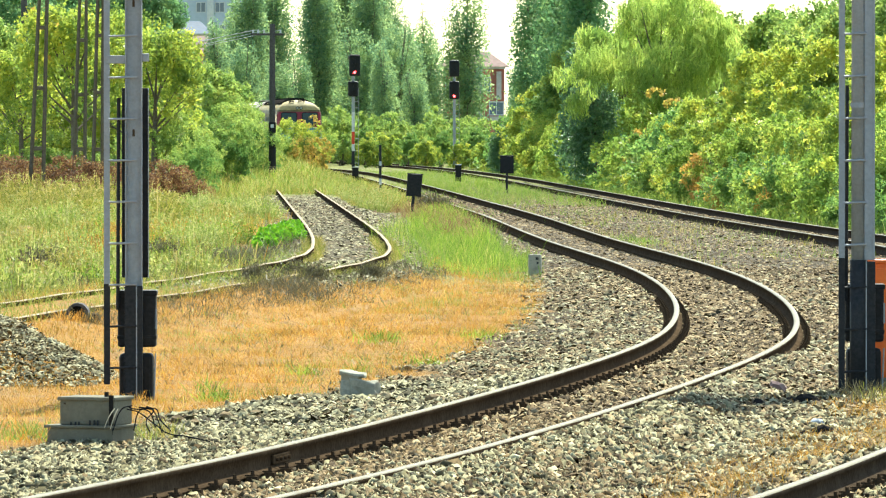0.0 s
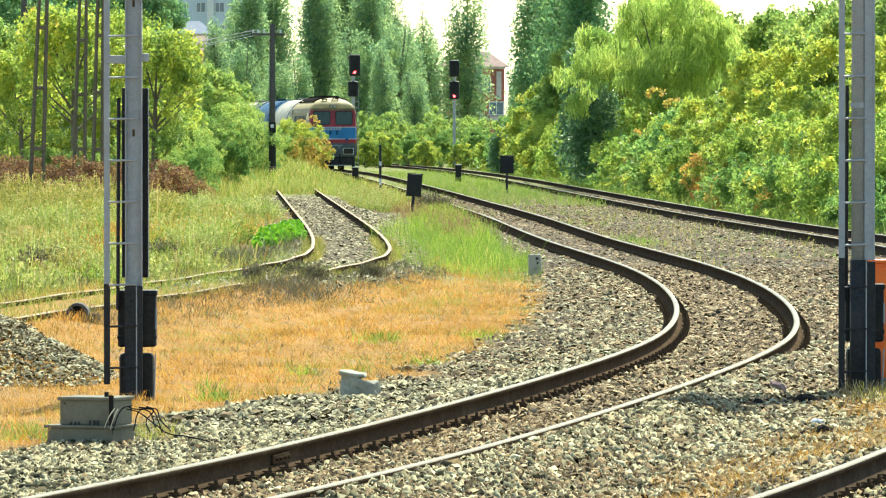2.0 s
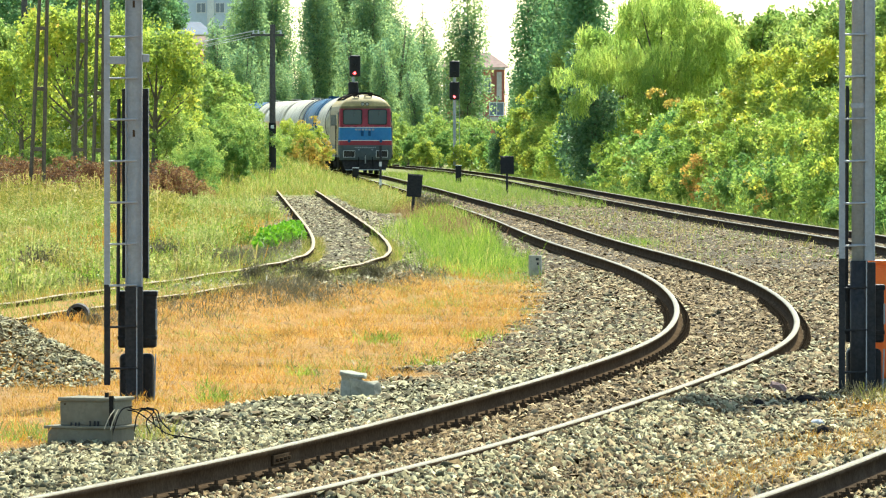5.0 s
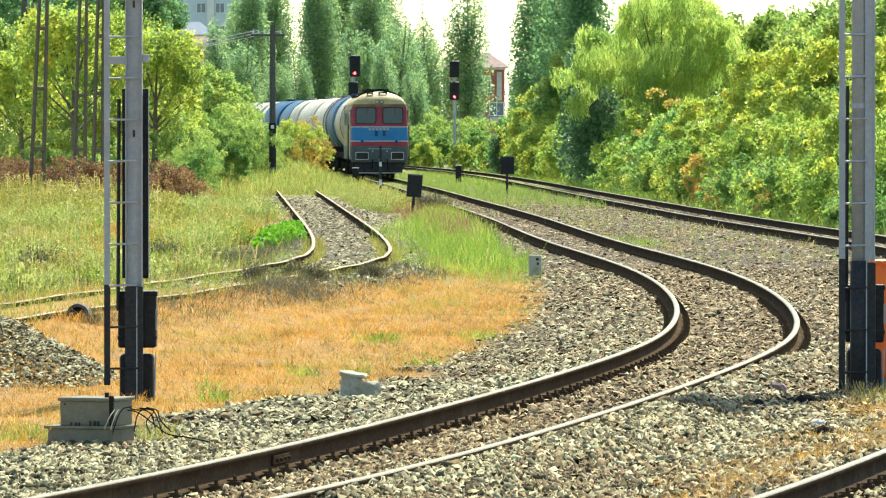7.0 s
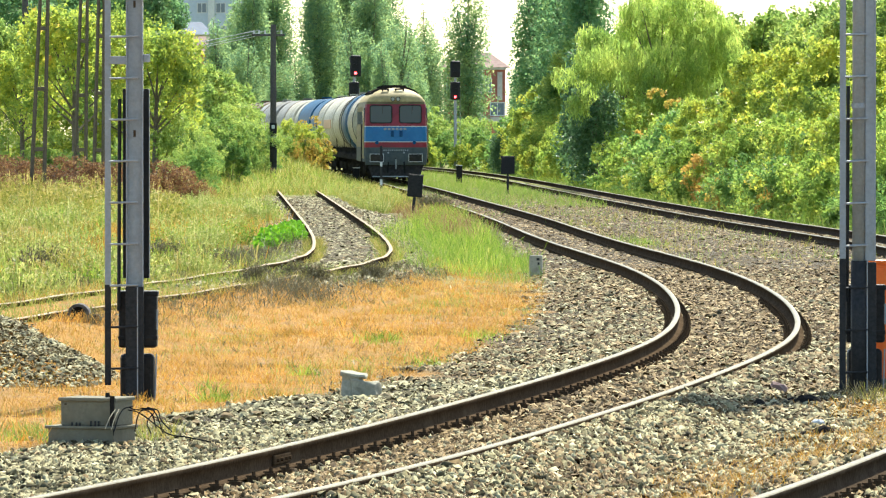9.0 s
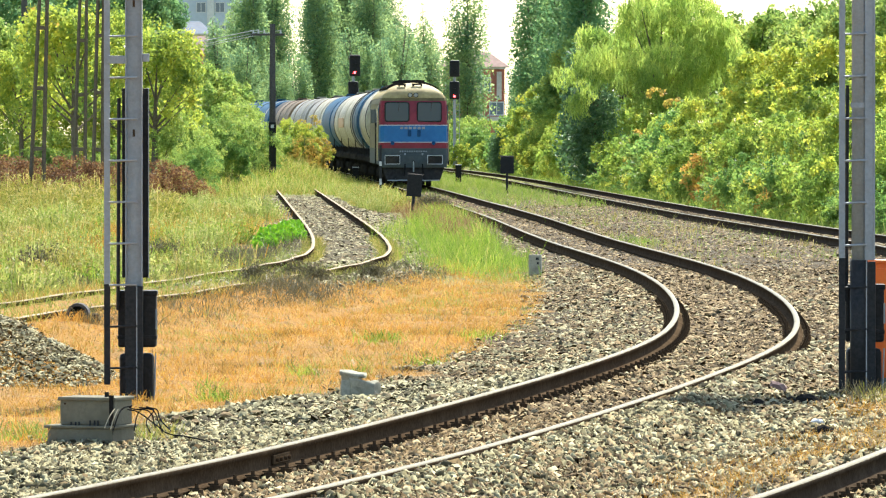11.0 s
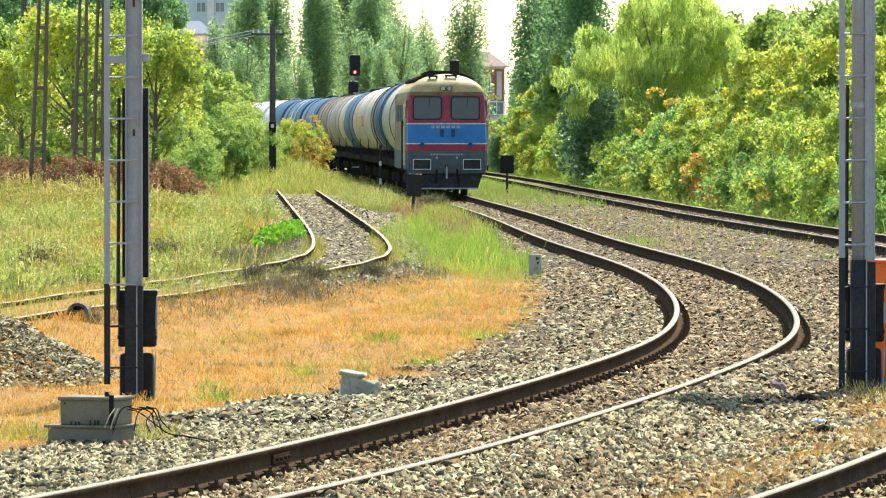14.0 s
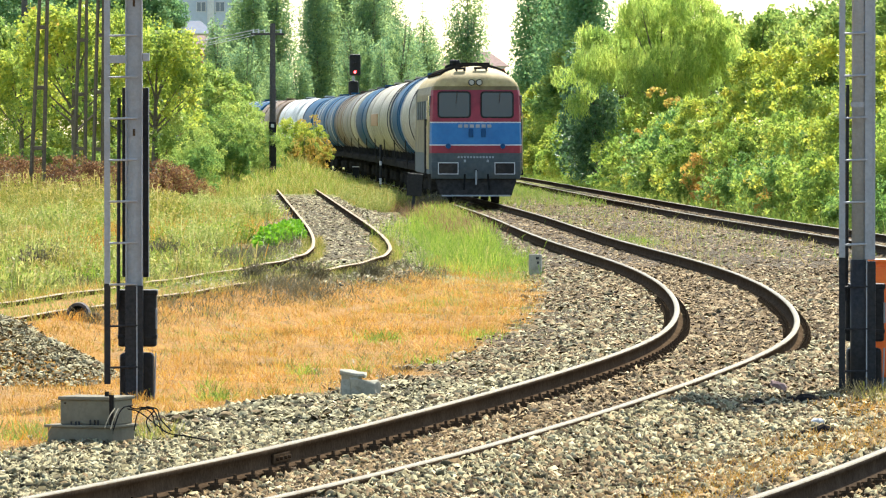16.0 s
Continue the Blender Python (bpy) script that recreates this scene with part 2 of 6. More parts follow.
LOCO_RED = worn("loco_red", [(0.20, 0.016, 0.028), (0.27, 0.026, 0.04)], 0.45, grain=4, stain=1.6, dirt=(0.10, 0.02, 0.025), bump=0.03)
LOCO_BLUE = worn("loco_blue", [(0.014, 0.125, 0.31), (0.024, 0.16, 0.37)], 0.45, grain=4, stain=1.6, dirt=(0.04, 0.10, 0.19), dirtiness=0.4, bump=0.03)
LOCO_NAVY = worn("loco_dark_blue", [(0.010, 0.055, 0.14), (0.018, 0.075, 0.17)], 0.5, grain=4, stain=1.6, dirt=(0.03, 0.06, 0.10), bump=0.03)
# this grey is lightened to stand for haze before the engine
LOCO_GREY = worn("loco_dark_grey", [(0.060, 0.074, 0.074), (0.092, 0.108, 0.106)], 0.7, grain=6, stain=1.6, dirt=(0.12, 0.11, 0.085), bump=0.05)
LOCO_SIDE = worn("loco_side_cream", [(0.17, 0.135, 0.060), (0.23, 0.185, 0.090)], 0.55, grain=4, stain=1.0, dirt=(0.060, 0.042, 0.020), dirtiness=0.7, bump=0.03, streak=0.7)
BRICK_RED = worn("house_red_wall", [(0.360, 0.126, 0.090), (0.450, 0.171, 0.126)], 0.9, grain=3, stain=0.3)
PLASTER = worn("house_plaster", [(0.440, 0.400, 0.352), (0.528, 0.496, 0.448)], 0.9, grain=3, stain=0.3)
ROOF_TILE = worn("house_roof", [(0.21, 0.135, 0.115), (0.28, 0.19, 0.165)], 0.85, grain=2, stain=0.3)
ROOF_METAL = worn("roof_metal", [(0.085, 0.110, 0.150), (0.115, 0.140, 0.180)], 0.8, 0.0, grain=2, stain=0.3)
# pale and bluish: haze before the far building put into the wall colour
PALE_WALL = worn("pale_grey_wall", [(0.38, 0.43, 0.49), (0.46, 0.51, 0.57)], 0.9, grain=2, stain=0.3, dirt=(0.30, 0.33, 0.37))


def glass_mat(name, tint):
    m, t, p = material(name)
    p.inputs["Base Color"].default_value = (*tint, 1)
    p.inputs["Roughness"].default_value, p.inputs["Specular IOR Level"].default_value = 0.12, 0.4
    return m


CAB_GLASS = glass_mat("cab_glass", (0.035, 0.062, 0.08))
WINDOW_GLASS = glass_mat("window_glass", (0.12, 0.15, 0.18))
LAMP_GLASS = glass_mat("lamp_glass", (0.30, 0.30, 0.26))
m_, t_, p_ = material("signal_red_light")
p_.inputs["Base Color"].default_value = (0.6, 0.02, 0.02, 1)
p_.inputs["Emission Color"].default_value, p_.inputs["Emission Strength"].default_value = (1, 0.05, 0.06, 1), 6.0
RED_LIGHT = m_


# ---- building helpers ----
def quick_mesh(name, verts, faces, mats, index=None, smooth=False):
    """A mesh from arrays: faces is (n, 3) or (n, 4)."""
    me = bpy.data.meshes.new(name)
    verts, faces = np.asarray(verts, np.float32), np.asarray(faces, np.int32)
    k = faces.shape[1]
    me.vertices.add(len(verts))
    me.vertices.foreach_set("co", verts.ravel())
    me.loops.add(faces.size)
    me.loops.foreach_set("vertex_index", faces.ravel())
    me.polygons.add(len(faces))
    me.polygons.foreach_set("loop_start", np.arange(0, faces.size, k, dtype=np.int32))
    for m in mats:
        me.materials.append(m)
    if index is not None:
        me.polygons.foreach_set("material_index", np.asarray(index, np.int32))
    me.update(calc_edges=True)
    if smooth:
        me.polygons.foreach_set("use_smooth", np.ones(len(faces), bool))
    return me


def part(name, bm, mat, parent, label="", smooth=False):
    me = bpy.data.meshes.new(name)
    bm.to_mesh(me)
    bm.free()
    for m in (mat if isinstance(mat, (list, tuple)) else [mat]):
        me.materials.append(m)
    if smooth:
        me.polygons.foreach_set("use_smooth", np.ones(len(me.polygons), bool))
    ob = new(name, me)
    ob.parent = parent
    if label:
        ob["label"] = label
    return ob


def box(bm, x0, y0, z0, x1, y1, z1, bevel=0.0):
    r = bmesh.ops.create_cube(bm, size=1.0)
    bmesh.ops.scale(bm, vec=(x1 - x0, y1 - y0, z1 - z0), verts=r["verts"])
    bmesh.ops.translate(bm, vec=((x0 + x1) / 2, (y0 + y1) / 2, (z0 + z1) / 2), verts=r["verts"])
    if bevel:
        es = list({e for v in r["verts"] for e in v.link_edges})
        bmesh.ops.bevel(bm, geom=es, offset=bevel, segments=2, affect="EDGES", profile=0.5)
    return bm


def B(*a, bevel=0.0):
    return box(bmesh.new(), *a, bevel=bevel)


def rod(bm, a, b, r, r2=None, n=10):
    a, b = Vector(a), Vector(b)
    res = bmesh.ops.create_cone(bm, cap_ends=True, segments=n, radius1=r, radius2=r if r2 is None else r2, depth=(b - a).length)
    m = Matrix.Translation((a + b) / 2) @ (b - a).to_track_quat("Z", "Y").to_matrix().to_4x4()
    bmesh.ops.transform(bm, matrix=m, verts=res["verts"])
    return bm


def R(a, b, r, r2=None, n=10):
    return rod(bmesh.new(), a, b, r, r2, n)


def thing(name, at, label, category, group="", kind="", rz=0.0):
    ob = new(name)
    ob.empty_display_size = 0.2
    ob.matrix_basis = pose(*at, 0, 0, rz)
    return tagged(ob, label, category, group, kind)


def spline(knots, values):
    """A natural cubic spline, straight past its ends."""
    k, v = np.array(knots, float), np.array(values, float)
    n, h = len(k), np.diff(k)
    a, b = np.zeros((n, n)), np.zeros(n)
    a[0, 0] = a[-1, -1] = 1
    for i in range(1, n - 1):
        a[i, i - 1:i + 2] = h[i - 1], 2 * (h[i - 1] + h[i]), h[i]
        b[i] = 6 * ((v[i + 1] - v[i]) / h[i] - (v[i] - v[i - 1]) / h[i - 1])
    m = np.linalg.solve(a, b)

    def f(y):
        y = np.asarray(y, float)
        q = np.clip(y, k[0], k[-1])
        i = np.clip(np.searchsorted(k, q) - 1, 0, n - 2)
        s, u = (k[i + 1] - q) / h[i], (q - k[i]) / h[i]
        val = s * v[i] + u * v[i + 1] + ((s ** 3 - s) * m[i] + (u ** 3 - u) * m[i + 1]) * h[i] ** 2 / 6
        slope = (v[i + 1] - v[i]) / h[i] + (-(3 * s * s - 1) * m[i] + (3 * u * u - 1) * m[i + 1]) * h[i] / 6
        return val + slope * (y - q)

    return f


# ---- the three tracks, as centre lines x(y) ----
main_x = spline([36, 46, 55, 65, 75, 85, 97, 115, 140, 180, 225, 280, 343, 386, 415, 443, 480, 560, 640],
                [-3.39, -1.15, .42, 1.87, 3.03, 3.67, 4.0, 3.93, 3.11, 2.1, .74, -1.03, -3.2, -4.92, -6.75, -9.35, -13.7, -25.5, -40])
right_x = spline([30, 46, 55, 65, 75, 85, 97, 115, 130, 170, 220, 290, 380, 480, 600],
                 [-.22, 3.30, 4.88, 6.35, 7.65, 8.6, 9.4, 9.95, 9.94, 8.54, 6.87, 4.96, 2.25, -3.05, -13])
siding_x = spline([50, 78, 90, 102, 112, 122, 134, 150, 180, 270, 330],
                  [-10.2, -6.39, -4.88, -3.49, -2.48, -1.86, -1.82, -2.17, -3.07, -5.92, -7.9])


def step(a, b, v):
    t = np.clip((np.asarray(v, float) - a) / (b - a), 0, 1)
    return t * t * (3 - 2 * t)


def bump_field(x, y, scale, seed):
    """Smooth unevenness of about +-1."""
    r = np.random.RandomState(seed)
    out = np.zeros(np.broadcast(x, y).shape)
    for k in range(6):
        ang, ph, w = r.uniform(0, 6.28), r.uniform(0, 6.28), r.uniform(0.6, 1.9) / scale
        out = out + np.sin((x * np.cos(ang) + y * np.sin(ang)) * w * 6.28 + ph)
    return out / 3.0


verge = spline([40, 60, 75, 86, 105, 124, 150, 184, 300, 450], [4.6, 3.9, 3.4, 3.0, 2.6, 2.1, 1.7, 1.3, 1.2, 1.2])  # ballast's reach to the left


def ground_z(x, y):
    x, y = np.broadcast_arrays(np.asarray(x, float), np.asarray(y, float))
    dm, dr, ds = x - main_x(y), x - right_x(y), x - siding_x(y)
    z = -0.33 + 0.03 * bump_field(x, y, 3.0, 1) + 0.05 * bump_field(x, y, 14.0, 2)
    # the meadow rises to the left of the siding, and the far end lies a little higher
    z = z + step(2.0, 9.0, -ds) * step(80, 130, y) * 0.35 + step(1.0, 3.0, -ds) * step(60, 90, y) * 0.12
    # a low bank before the far bend
    z = z + 1.05 * step(2.0, 4.8, -dm) * step(262, 326, y) * step(0, 20, 445 - y)
    flat = (dm > 0) & (dr < 0)
    bed = np.where(flat, -0.235 + 0.02 * bump_field(x, y, 1.2, 3), -9)
    bed = np.maximum(bed, -0.205 - 0.28 * step(1.25, 3.4, np.abs(dm)))
    bed = np.maximum(bed, -0.285 - 0.3 * step(1.3, 3.2, np.abs(dr)))
    bed = np.where(y < 700, bed, -9)
    z = np.maximum(z, bed)
    sid = -0.10 + 0.095 * step(118, 102, y) - 0.22 * step(1.0, 2.6, np.abs(ds))
    z = np.where((np.abs(ds) < 2.6) & (y < 300), np.maximum(z, sid), z)
    return z


def heap_z(d, y):
    """The stone heaped against the outer side of a near rail, d metres from the track's middle."""
    return -0.045 - 0.2 * step(0.95, 1.9, d) - 0.22 * step(66, 84, y)


def top_z(x, y):
    """The ground with the heaped stone on it."""
    z = ground_z(x, y)
    dm, dr = x - main_x(y), right_x(y) - x
    heap = np.maximum(heap_z(dm, y), heap_z(dr, y))
    return np.where((dm > .8) & (dr > .8) & (y < 90), np.maximum(z, heap), z)


def gz(x, y):
    return float(top_z(x, y))


def ballast_zone(x, y):
    """1 on broken stone, 0 on soil."""
    dm, dr = x - main_x(y), x - right_x(y)
    edge = 0.25 * bump_field(x, y, 2.0, 5)
    a = step(-0.2, 0.2, dm + verge(y) + edge) * step(-0.3, 0.3, 2.4 - dr + edge)
    a = a * step(0, 60, 330 - y)
    a = a * (1 - .6 * step(-2.3, -1.2, dr) * step(-.3, .3, -np.abs(dr) + .8 + 9 * (y < 70) * (dr < 0)) * (dr < -.8) * (y < 66))
    ds = np.abs(x - siding_x(y))
    b = step(-0.2, 0.3, 1.7 + 1.0 * (x > siding_x(y)) * step(150, 205, y) - ds + edge) * step(96, 108, y) * step(0, 20, 262 - y) * 0.9
    left = x - siding_x(y)
    c = step(-4.4, -3.4, left + edge * 2) * step(-.6, -1.0, left) * step(106, 116, y) * step(0, 22, 160 - y) * step(-.3, .2, bump_field(x, y, 3.5, 36)) * .85
    return np.maximum(np.maximum(a, b), c)


def dry_zone(x, y):
    e = bump_field(x, y, 6.0, 6)
    return np.clip(step(30, 0, y - 100 + 10 * e) + 0.7 * step(0.0, 0.6, e - 0.25) * step(40, 0, y - 220), 0, 1)


# ---- ground ----
def ground_sheet():
    ys = np.concatenate([np.linspace(-400, 30, 14)[:-1], np.arange(30, 130, 0.5), np.arange(130, 460, 2.0), np.geomspace(462, 4800, 24)])
    side = np.concatenate([np.arange(12, 40, 1.2), np.geomspace(42, 4000, 18)])
    xs = np.concatenate([-side[::-1], np.arange(-11.8, 11.9, 0.27), side])
    gx, gy = np.meshgrid(xs, ys)
    z = ground_z(gx, gy)
    n, m = len(ys), len(xs)
    i = (np.arange(n - 1)[:, None] * m + np.arange(m - 1)[None, :]).ravel()
    faces = np.stack([i, i + 1, i + m + 1, i + m], 1)
    mat, t, p = material("soil_and_gravel")
    at = t.nodes.new("ShaderNodeAttribute")
    at.attribute_name = "zone"
    sep = t.nodes.new("ShaderNodeSeparateColor")
    t.links.new(at.outputs["Color"], sep.inputs[0])
    fine, mid = noise_fac(t, 22, 6, 0.75), noise_fac(t, 1.3, 5)
    # gravel kept dark so that the gaps between loose stones look shaded
    gravel = ramp(t, fine, [(0.35, (0.022, 0.017, 0.011)), (0.55, (0.095, 0.074, 0.046)), (0.75, (0.23, 0.19, 0.125))])
    straw = ramp(t, noise_fac(t, 9, 6, 0.7), [(0.3, (0.17, 0.09, 0.025)), (0.5, (0.33, 0.17, 0.04)), (0.65, (0.40, 0.23, 0.06)), (0.8, (0.26, 0.22, 0.06))])
    green = ramp(t, noise_fac(t, 7, 6, 0.7), [(0.3, (0.10, 0.10, 0.04)), (0.55, (0.18, 0.19, 0.055)), (0.75, (0.30, 0.26, 0.11))])
    soil = mix(t, sep.outputs[1], green, straw)
    soil = mix(t, ramp(t, mid, [(0.5, (0, 0, 0)), (0.7, (0.5, 0.5, 0.5))]), soil, (0.22, 0.17, 0.11))
    t.links.new(mix(t, sep.outputs[0], soil, gravel), p.inputs["Base Color"])
    p.inputs["Roughness"].default_value, p.inputs["Specular IOR Level"].default_value = 0.95, 0.08
    b = node(t, "ShaderNodeBump", Strength=0.9, Distance=0.05)
    t.links.new(fine, b.inputs["Height"])
    t.links.new(b.outputs[0], p.inputs["Normal"])
    me = quick_mesh("ground", np.stack([gx, gy, z], 2).reshape(-1, 3), faces, [mat], smooth=True)
    col = me.color_attributes.new("zone", "FLOAT_COLOR", "POINT")
    rgba = np.zeros((n * m, 4), np.float32)
    rgba[:, 0], rgba[:, 1], rgba[:, 3] = ballast_zone(gx, gy).ravel(), dry_zone(gx, gy).ravel(), 1
    col.data.foreach_set("color", rgba.ravel())
    return tagged(new("ground", me), "trackside ground of gravel, dry straw and rough grass", "ground", kind="structure")


ground = ground_sheet()
SOIL = ground.data.materials[0]


def heaped_stone(line, sign):
    """A strip of stone heaped against the outer side of the near rail."""
    ys, ds = np.arange(30, 88, .5), np.array([.8, .9, 1.0, 1.15, 1.3, 1.5, 1.75, 2.0])
    gy, gd = np.meshgrid(ys, ds, indexing="ij")
    z = heap_z(gd, gy) + .006 * bump_field(gd * 3, gy, 1.1, 41)
    z[:, -1] -= .1
    n, m = gy.shape
    i = (np.arange(n - 1)[:, None] * m + np.arange(m - 1)[None, :]).ravel()
    f = np.stack([i, i + 1, i + m + 1, i + m], 1)
    me = quick_mesh("heaped_ballast", np.stack([line(gy) + sign * gd, gy, z], 2).reshape(-1, 3), f if sign > 0 else f[:, ::-1], [SOIL], smooth=True)
    col = me.color_attributes.new("zone", "FLOAT_COLOR", "POINT")
    col.data.foreach_set("color", np.tile(np.array([1, 0, 0, 1], np.float32), n * m))
    tagged(new("heaped_ballast", me), "crushed stone heaped against the rail", "ballast", kind="structure")


heaped_stone(main_x, 1)
heaped_stone(right_x, -1)


# ---- tracks ----
PROFILE = [(-.075, -.172), (.075, -.172), (.075, -.160), (.030, -.146), (.010, -.132), (.009, -.052), (.034, -.042),
           (.036, -.010), (.026, 0.0), (-.026, 0.0), (-.036, -.010), (-.034, -.042), (-.009, -.052), (-.010, -.132), (-.030, -.146), (-.075, -.160)]


def rail_mesh(name, line, y0, y1, off, z, head, sunk=0.0, web=RUST):
    ys = np.concatenate([np.arange(y0, min(y1, 140), 0.6), np.arange(140, y1, 2.5)]) if y0 < 140 else np.arange(y0, y1, 2.5)
    x, e = line(ys), 0.05
    sl = (line(ys + e) - line(ys - e)) / (2 * e)
    nrm = np.sqrt(1 + sl * sl)
    nx, ny = 1 / nrm, -sl / nrm
    k = len(PROFILE)
    rise = 0.008 * np.sin(ys * 0.9 + off) * sunk
    v = np.array([[(x[i] + nx[i] * (off + px), ys[i] + ny[i] * (off + px), z + pz + rise[i]) for px, pz in PROFILE] for i in range(len(ys))])
    f, idx = [], []
    for i in range(len(ys) - 1):
        for j in range(k):
            f.append((i * k + j, i * k + (j + 1) % k, (i + 1) * k + (j + 1) % k, (i + 1) * k + j))
            idx.append(1 if j in (7, 8, 9) else 0)
    return quick_mesh(name, v.reshape(-1, 3), f, [web, head], idx)


def sleepers_and_clips(track, line, y0, y1, z, clips_to):
    sl = quick_mesh("sleeper", *cuboid(-1.25, -.12, -.30, 1.25, .12, -.222), [CONCRETE])
    clip = bmesh.new()
    box(clip, -.04, -.035, -.225, .04, .035, -.15)
    rod(clip, (0, 0, -.15), (0, 0, -.11), .014, n=6)
    box(clip, -.055, -.014, -.15, .02, .014, -.138)
    cm = bpy.data.meshes.new("rail_clip")
    clip.to_mesh(cm)
    clip.free()
    cm.materials.append(RUST)
    y = y0
    while y < y1:
        s = float(line(y + .05) - line(y - .05)) / .1
        rz = -math.degrees(math.atan(s))
        m = pose(float(line(y)), y, z - .0, 0, 0, rz)
        o = new("sleeper", sl)
        o.parent, o.matrix_basis = track, m
        if y < clips_to:
            for off in (-.7525, .7525):
                for d in (-.13, .13):
                    c = new("rail_clip", cm)
                    c.parent, c.matrix_basis = track, m @ pose(off + d, 0, 0, 0, 0, 0 if d > 0 else 180)
        y += 0.6 / math.sqrt(1 + s * s)


def cuboid(x0, y0, z0, x1, y1, z1):
    v = [(x, y, z) for z in (z0, z1) for y in (y0, y1) for x in (x0, x1)]
    return v, [(0, 2, 3, 1), (4, 5, 7, 6), (0, 1, 5, 4), (2, 6, 7, 3), (0, 4, 6, 2), (1, 3, 7, 5)]


def railway(line, y0, y1, z, head, label, sunk=0.0, ties=None, web=RUST):
    t = thing("railway_track", (0, 0, 0), label, "railway track", kind="structure")
    for off in (-.7525, .7525):
        o = new("rail", rail_mesh("rail", line, y0, y1, off, z, head, sunk, web))
        o.parent = t
    if ties:
        sleepers_and_clips(t, line, ties[0], ties[1], z, ties[2])
    return t


main_track = railway(main_x, 30, 640, 0.0, HEAD, "curved main track of worn steel rails with rusty webs", ties=(44, 120, 100))
right_track = railway(right_x, 30, 560, -0.03, HEAD, "second track of steel rails beside a hedge", ties=(40, 66, 60), web=RUST_RIGHT)
siding = railway(siding_x, 60, 266, 0.07, HEAD_DULL, "disused siding with rusty rails sunk in weeds", sunk=1.0)


def joint_bar(line, y, off, z):
    """A fishplate bolted to the rail's web."""
    s = float(line(y + .05) - line(y - .05)) / .1
    t = thing("rail_joint", (float(line(y)), y, z), "rusty bolted fishplate joining two rails", "rail joint", rz=-math.degrees(math.atan(s)))
    part("fishplate", B(off + .012, -.3, -.125, off + .034, .3, -.055, bevel=.006), RUST, t)
    for d in (-.22, -.08, .08, .22):
        part("bolt", R((off + .03, d, -.09), (off + .055, d, -.09), .016, n=6), RUST, t)


joint_bar(main_x, 49.6, -.7525, 0)


# ---- ballast stones ----
def stone_shapes(n, seed):
    """Angular lumps of 6 corners, about 1 across."""
    r = np.random.RandomState(seed)
    base = np.array([(1, 0, 0), (0, 1, 0), (-1, 0, 0), (0, -1, 0), (0, 0, 1), (0, 0, -1)], float) * 0.62
    return [base * r.uniform(0.6, 1.15, (6, 1)) * (r.uniform(1.0, 1.5), r.uniform(.6, 1), r.uniform(.45, .85)) + r.uniform(-.17, .17, (6, 3)) for _ in range(n)]


OCTA = np.array([(0, 1, 4), (1, 2, 4), (2, 3, 4), (3, 0, 4), (1, 0, 5), (2, 1, 5), (3, 2, 5), (0, 3, 5)])
SHAPES = stone_shapes(32, 4)


def turns(n, r):
    q = r.normal(size=(n, 4))
    q /= np.linalg.norm(q, axis=1)[:, None]
    w, x, y, z = q.T
    return np.stack([np.stack([1 - 2 * (y * y + z * z), 2 * (x * y - z * w), 2 * (x * z + y * w)], 1),
                     np.stack([2 * (x * y + z * w), 1 - 2 * (x * x + z * z), 2 * (y * z - x * w)], 1),
                     np.stack([2 * (x * z - y * w), 2 * (y * z + x * w), 1 - 2 * (x * x + y * y)], 1)], 1)


def lying(n, r, tilt=.38):
    """Turns about the upright axis with a moderate tilt."""
    a, b, c = r.uniform(0, 6.28, n), r.normal(0, tilt, n), r.normal(0, tilt, n)
    o, z = np.ones(n), np.zeros(n)
    rz = np.stack([np.stack([np.cos(a), -np.sin(a), z], 1), np.stack([np.sin(a), np.cos(a), z], 1), np.stack([z, z, o], 1)], 1)
    rx = np.stack([np.stack([o, z, z], 1), np.stack([z, np.cos(b), -np.sin(b)], 1), np.stack([z, np.sin(b), np.cos(b)], 1)], 1)
    ry = np.stack([np.stack([np.cos(c), z, np.sin(c)], 1), np.stack([z, o, z], 1), np.stack([-np.sin(c), z, np.cos(c)], 1)], 1)
    return rz @ rx @ ry


def stones(name, px, py, pz, size, mat, seed, flat=1.0):
    r = np.random.RandomState(seed)
    n = len(px)
    sh = np.array(SHAPES)[r.randint(0, len(SHAPES), n)] * (1, 1, flat)
    v = np.einsum("nij,nkj->nki", lying(n, r, .38 * flat), sh) * size[:, None, None] + np.stack([px, py, pz], 1)[:, None, :]
    # only the faces that can be seen; the rest is buried in the bed
    f = (OCTA[None, :4] + (np.arange(n) * 6)[:, None, None]).reshape(-1, 3)
    return quick_mesh(name, v.reshape(-1, 3), f, [mat])


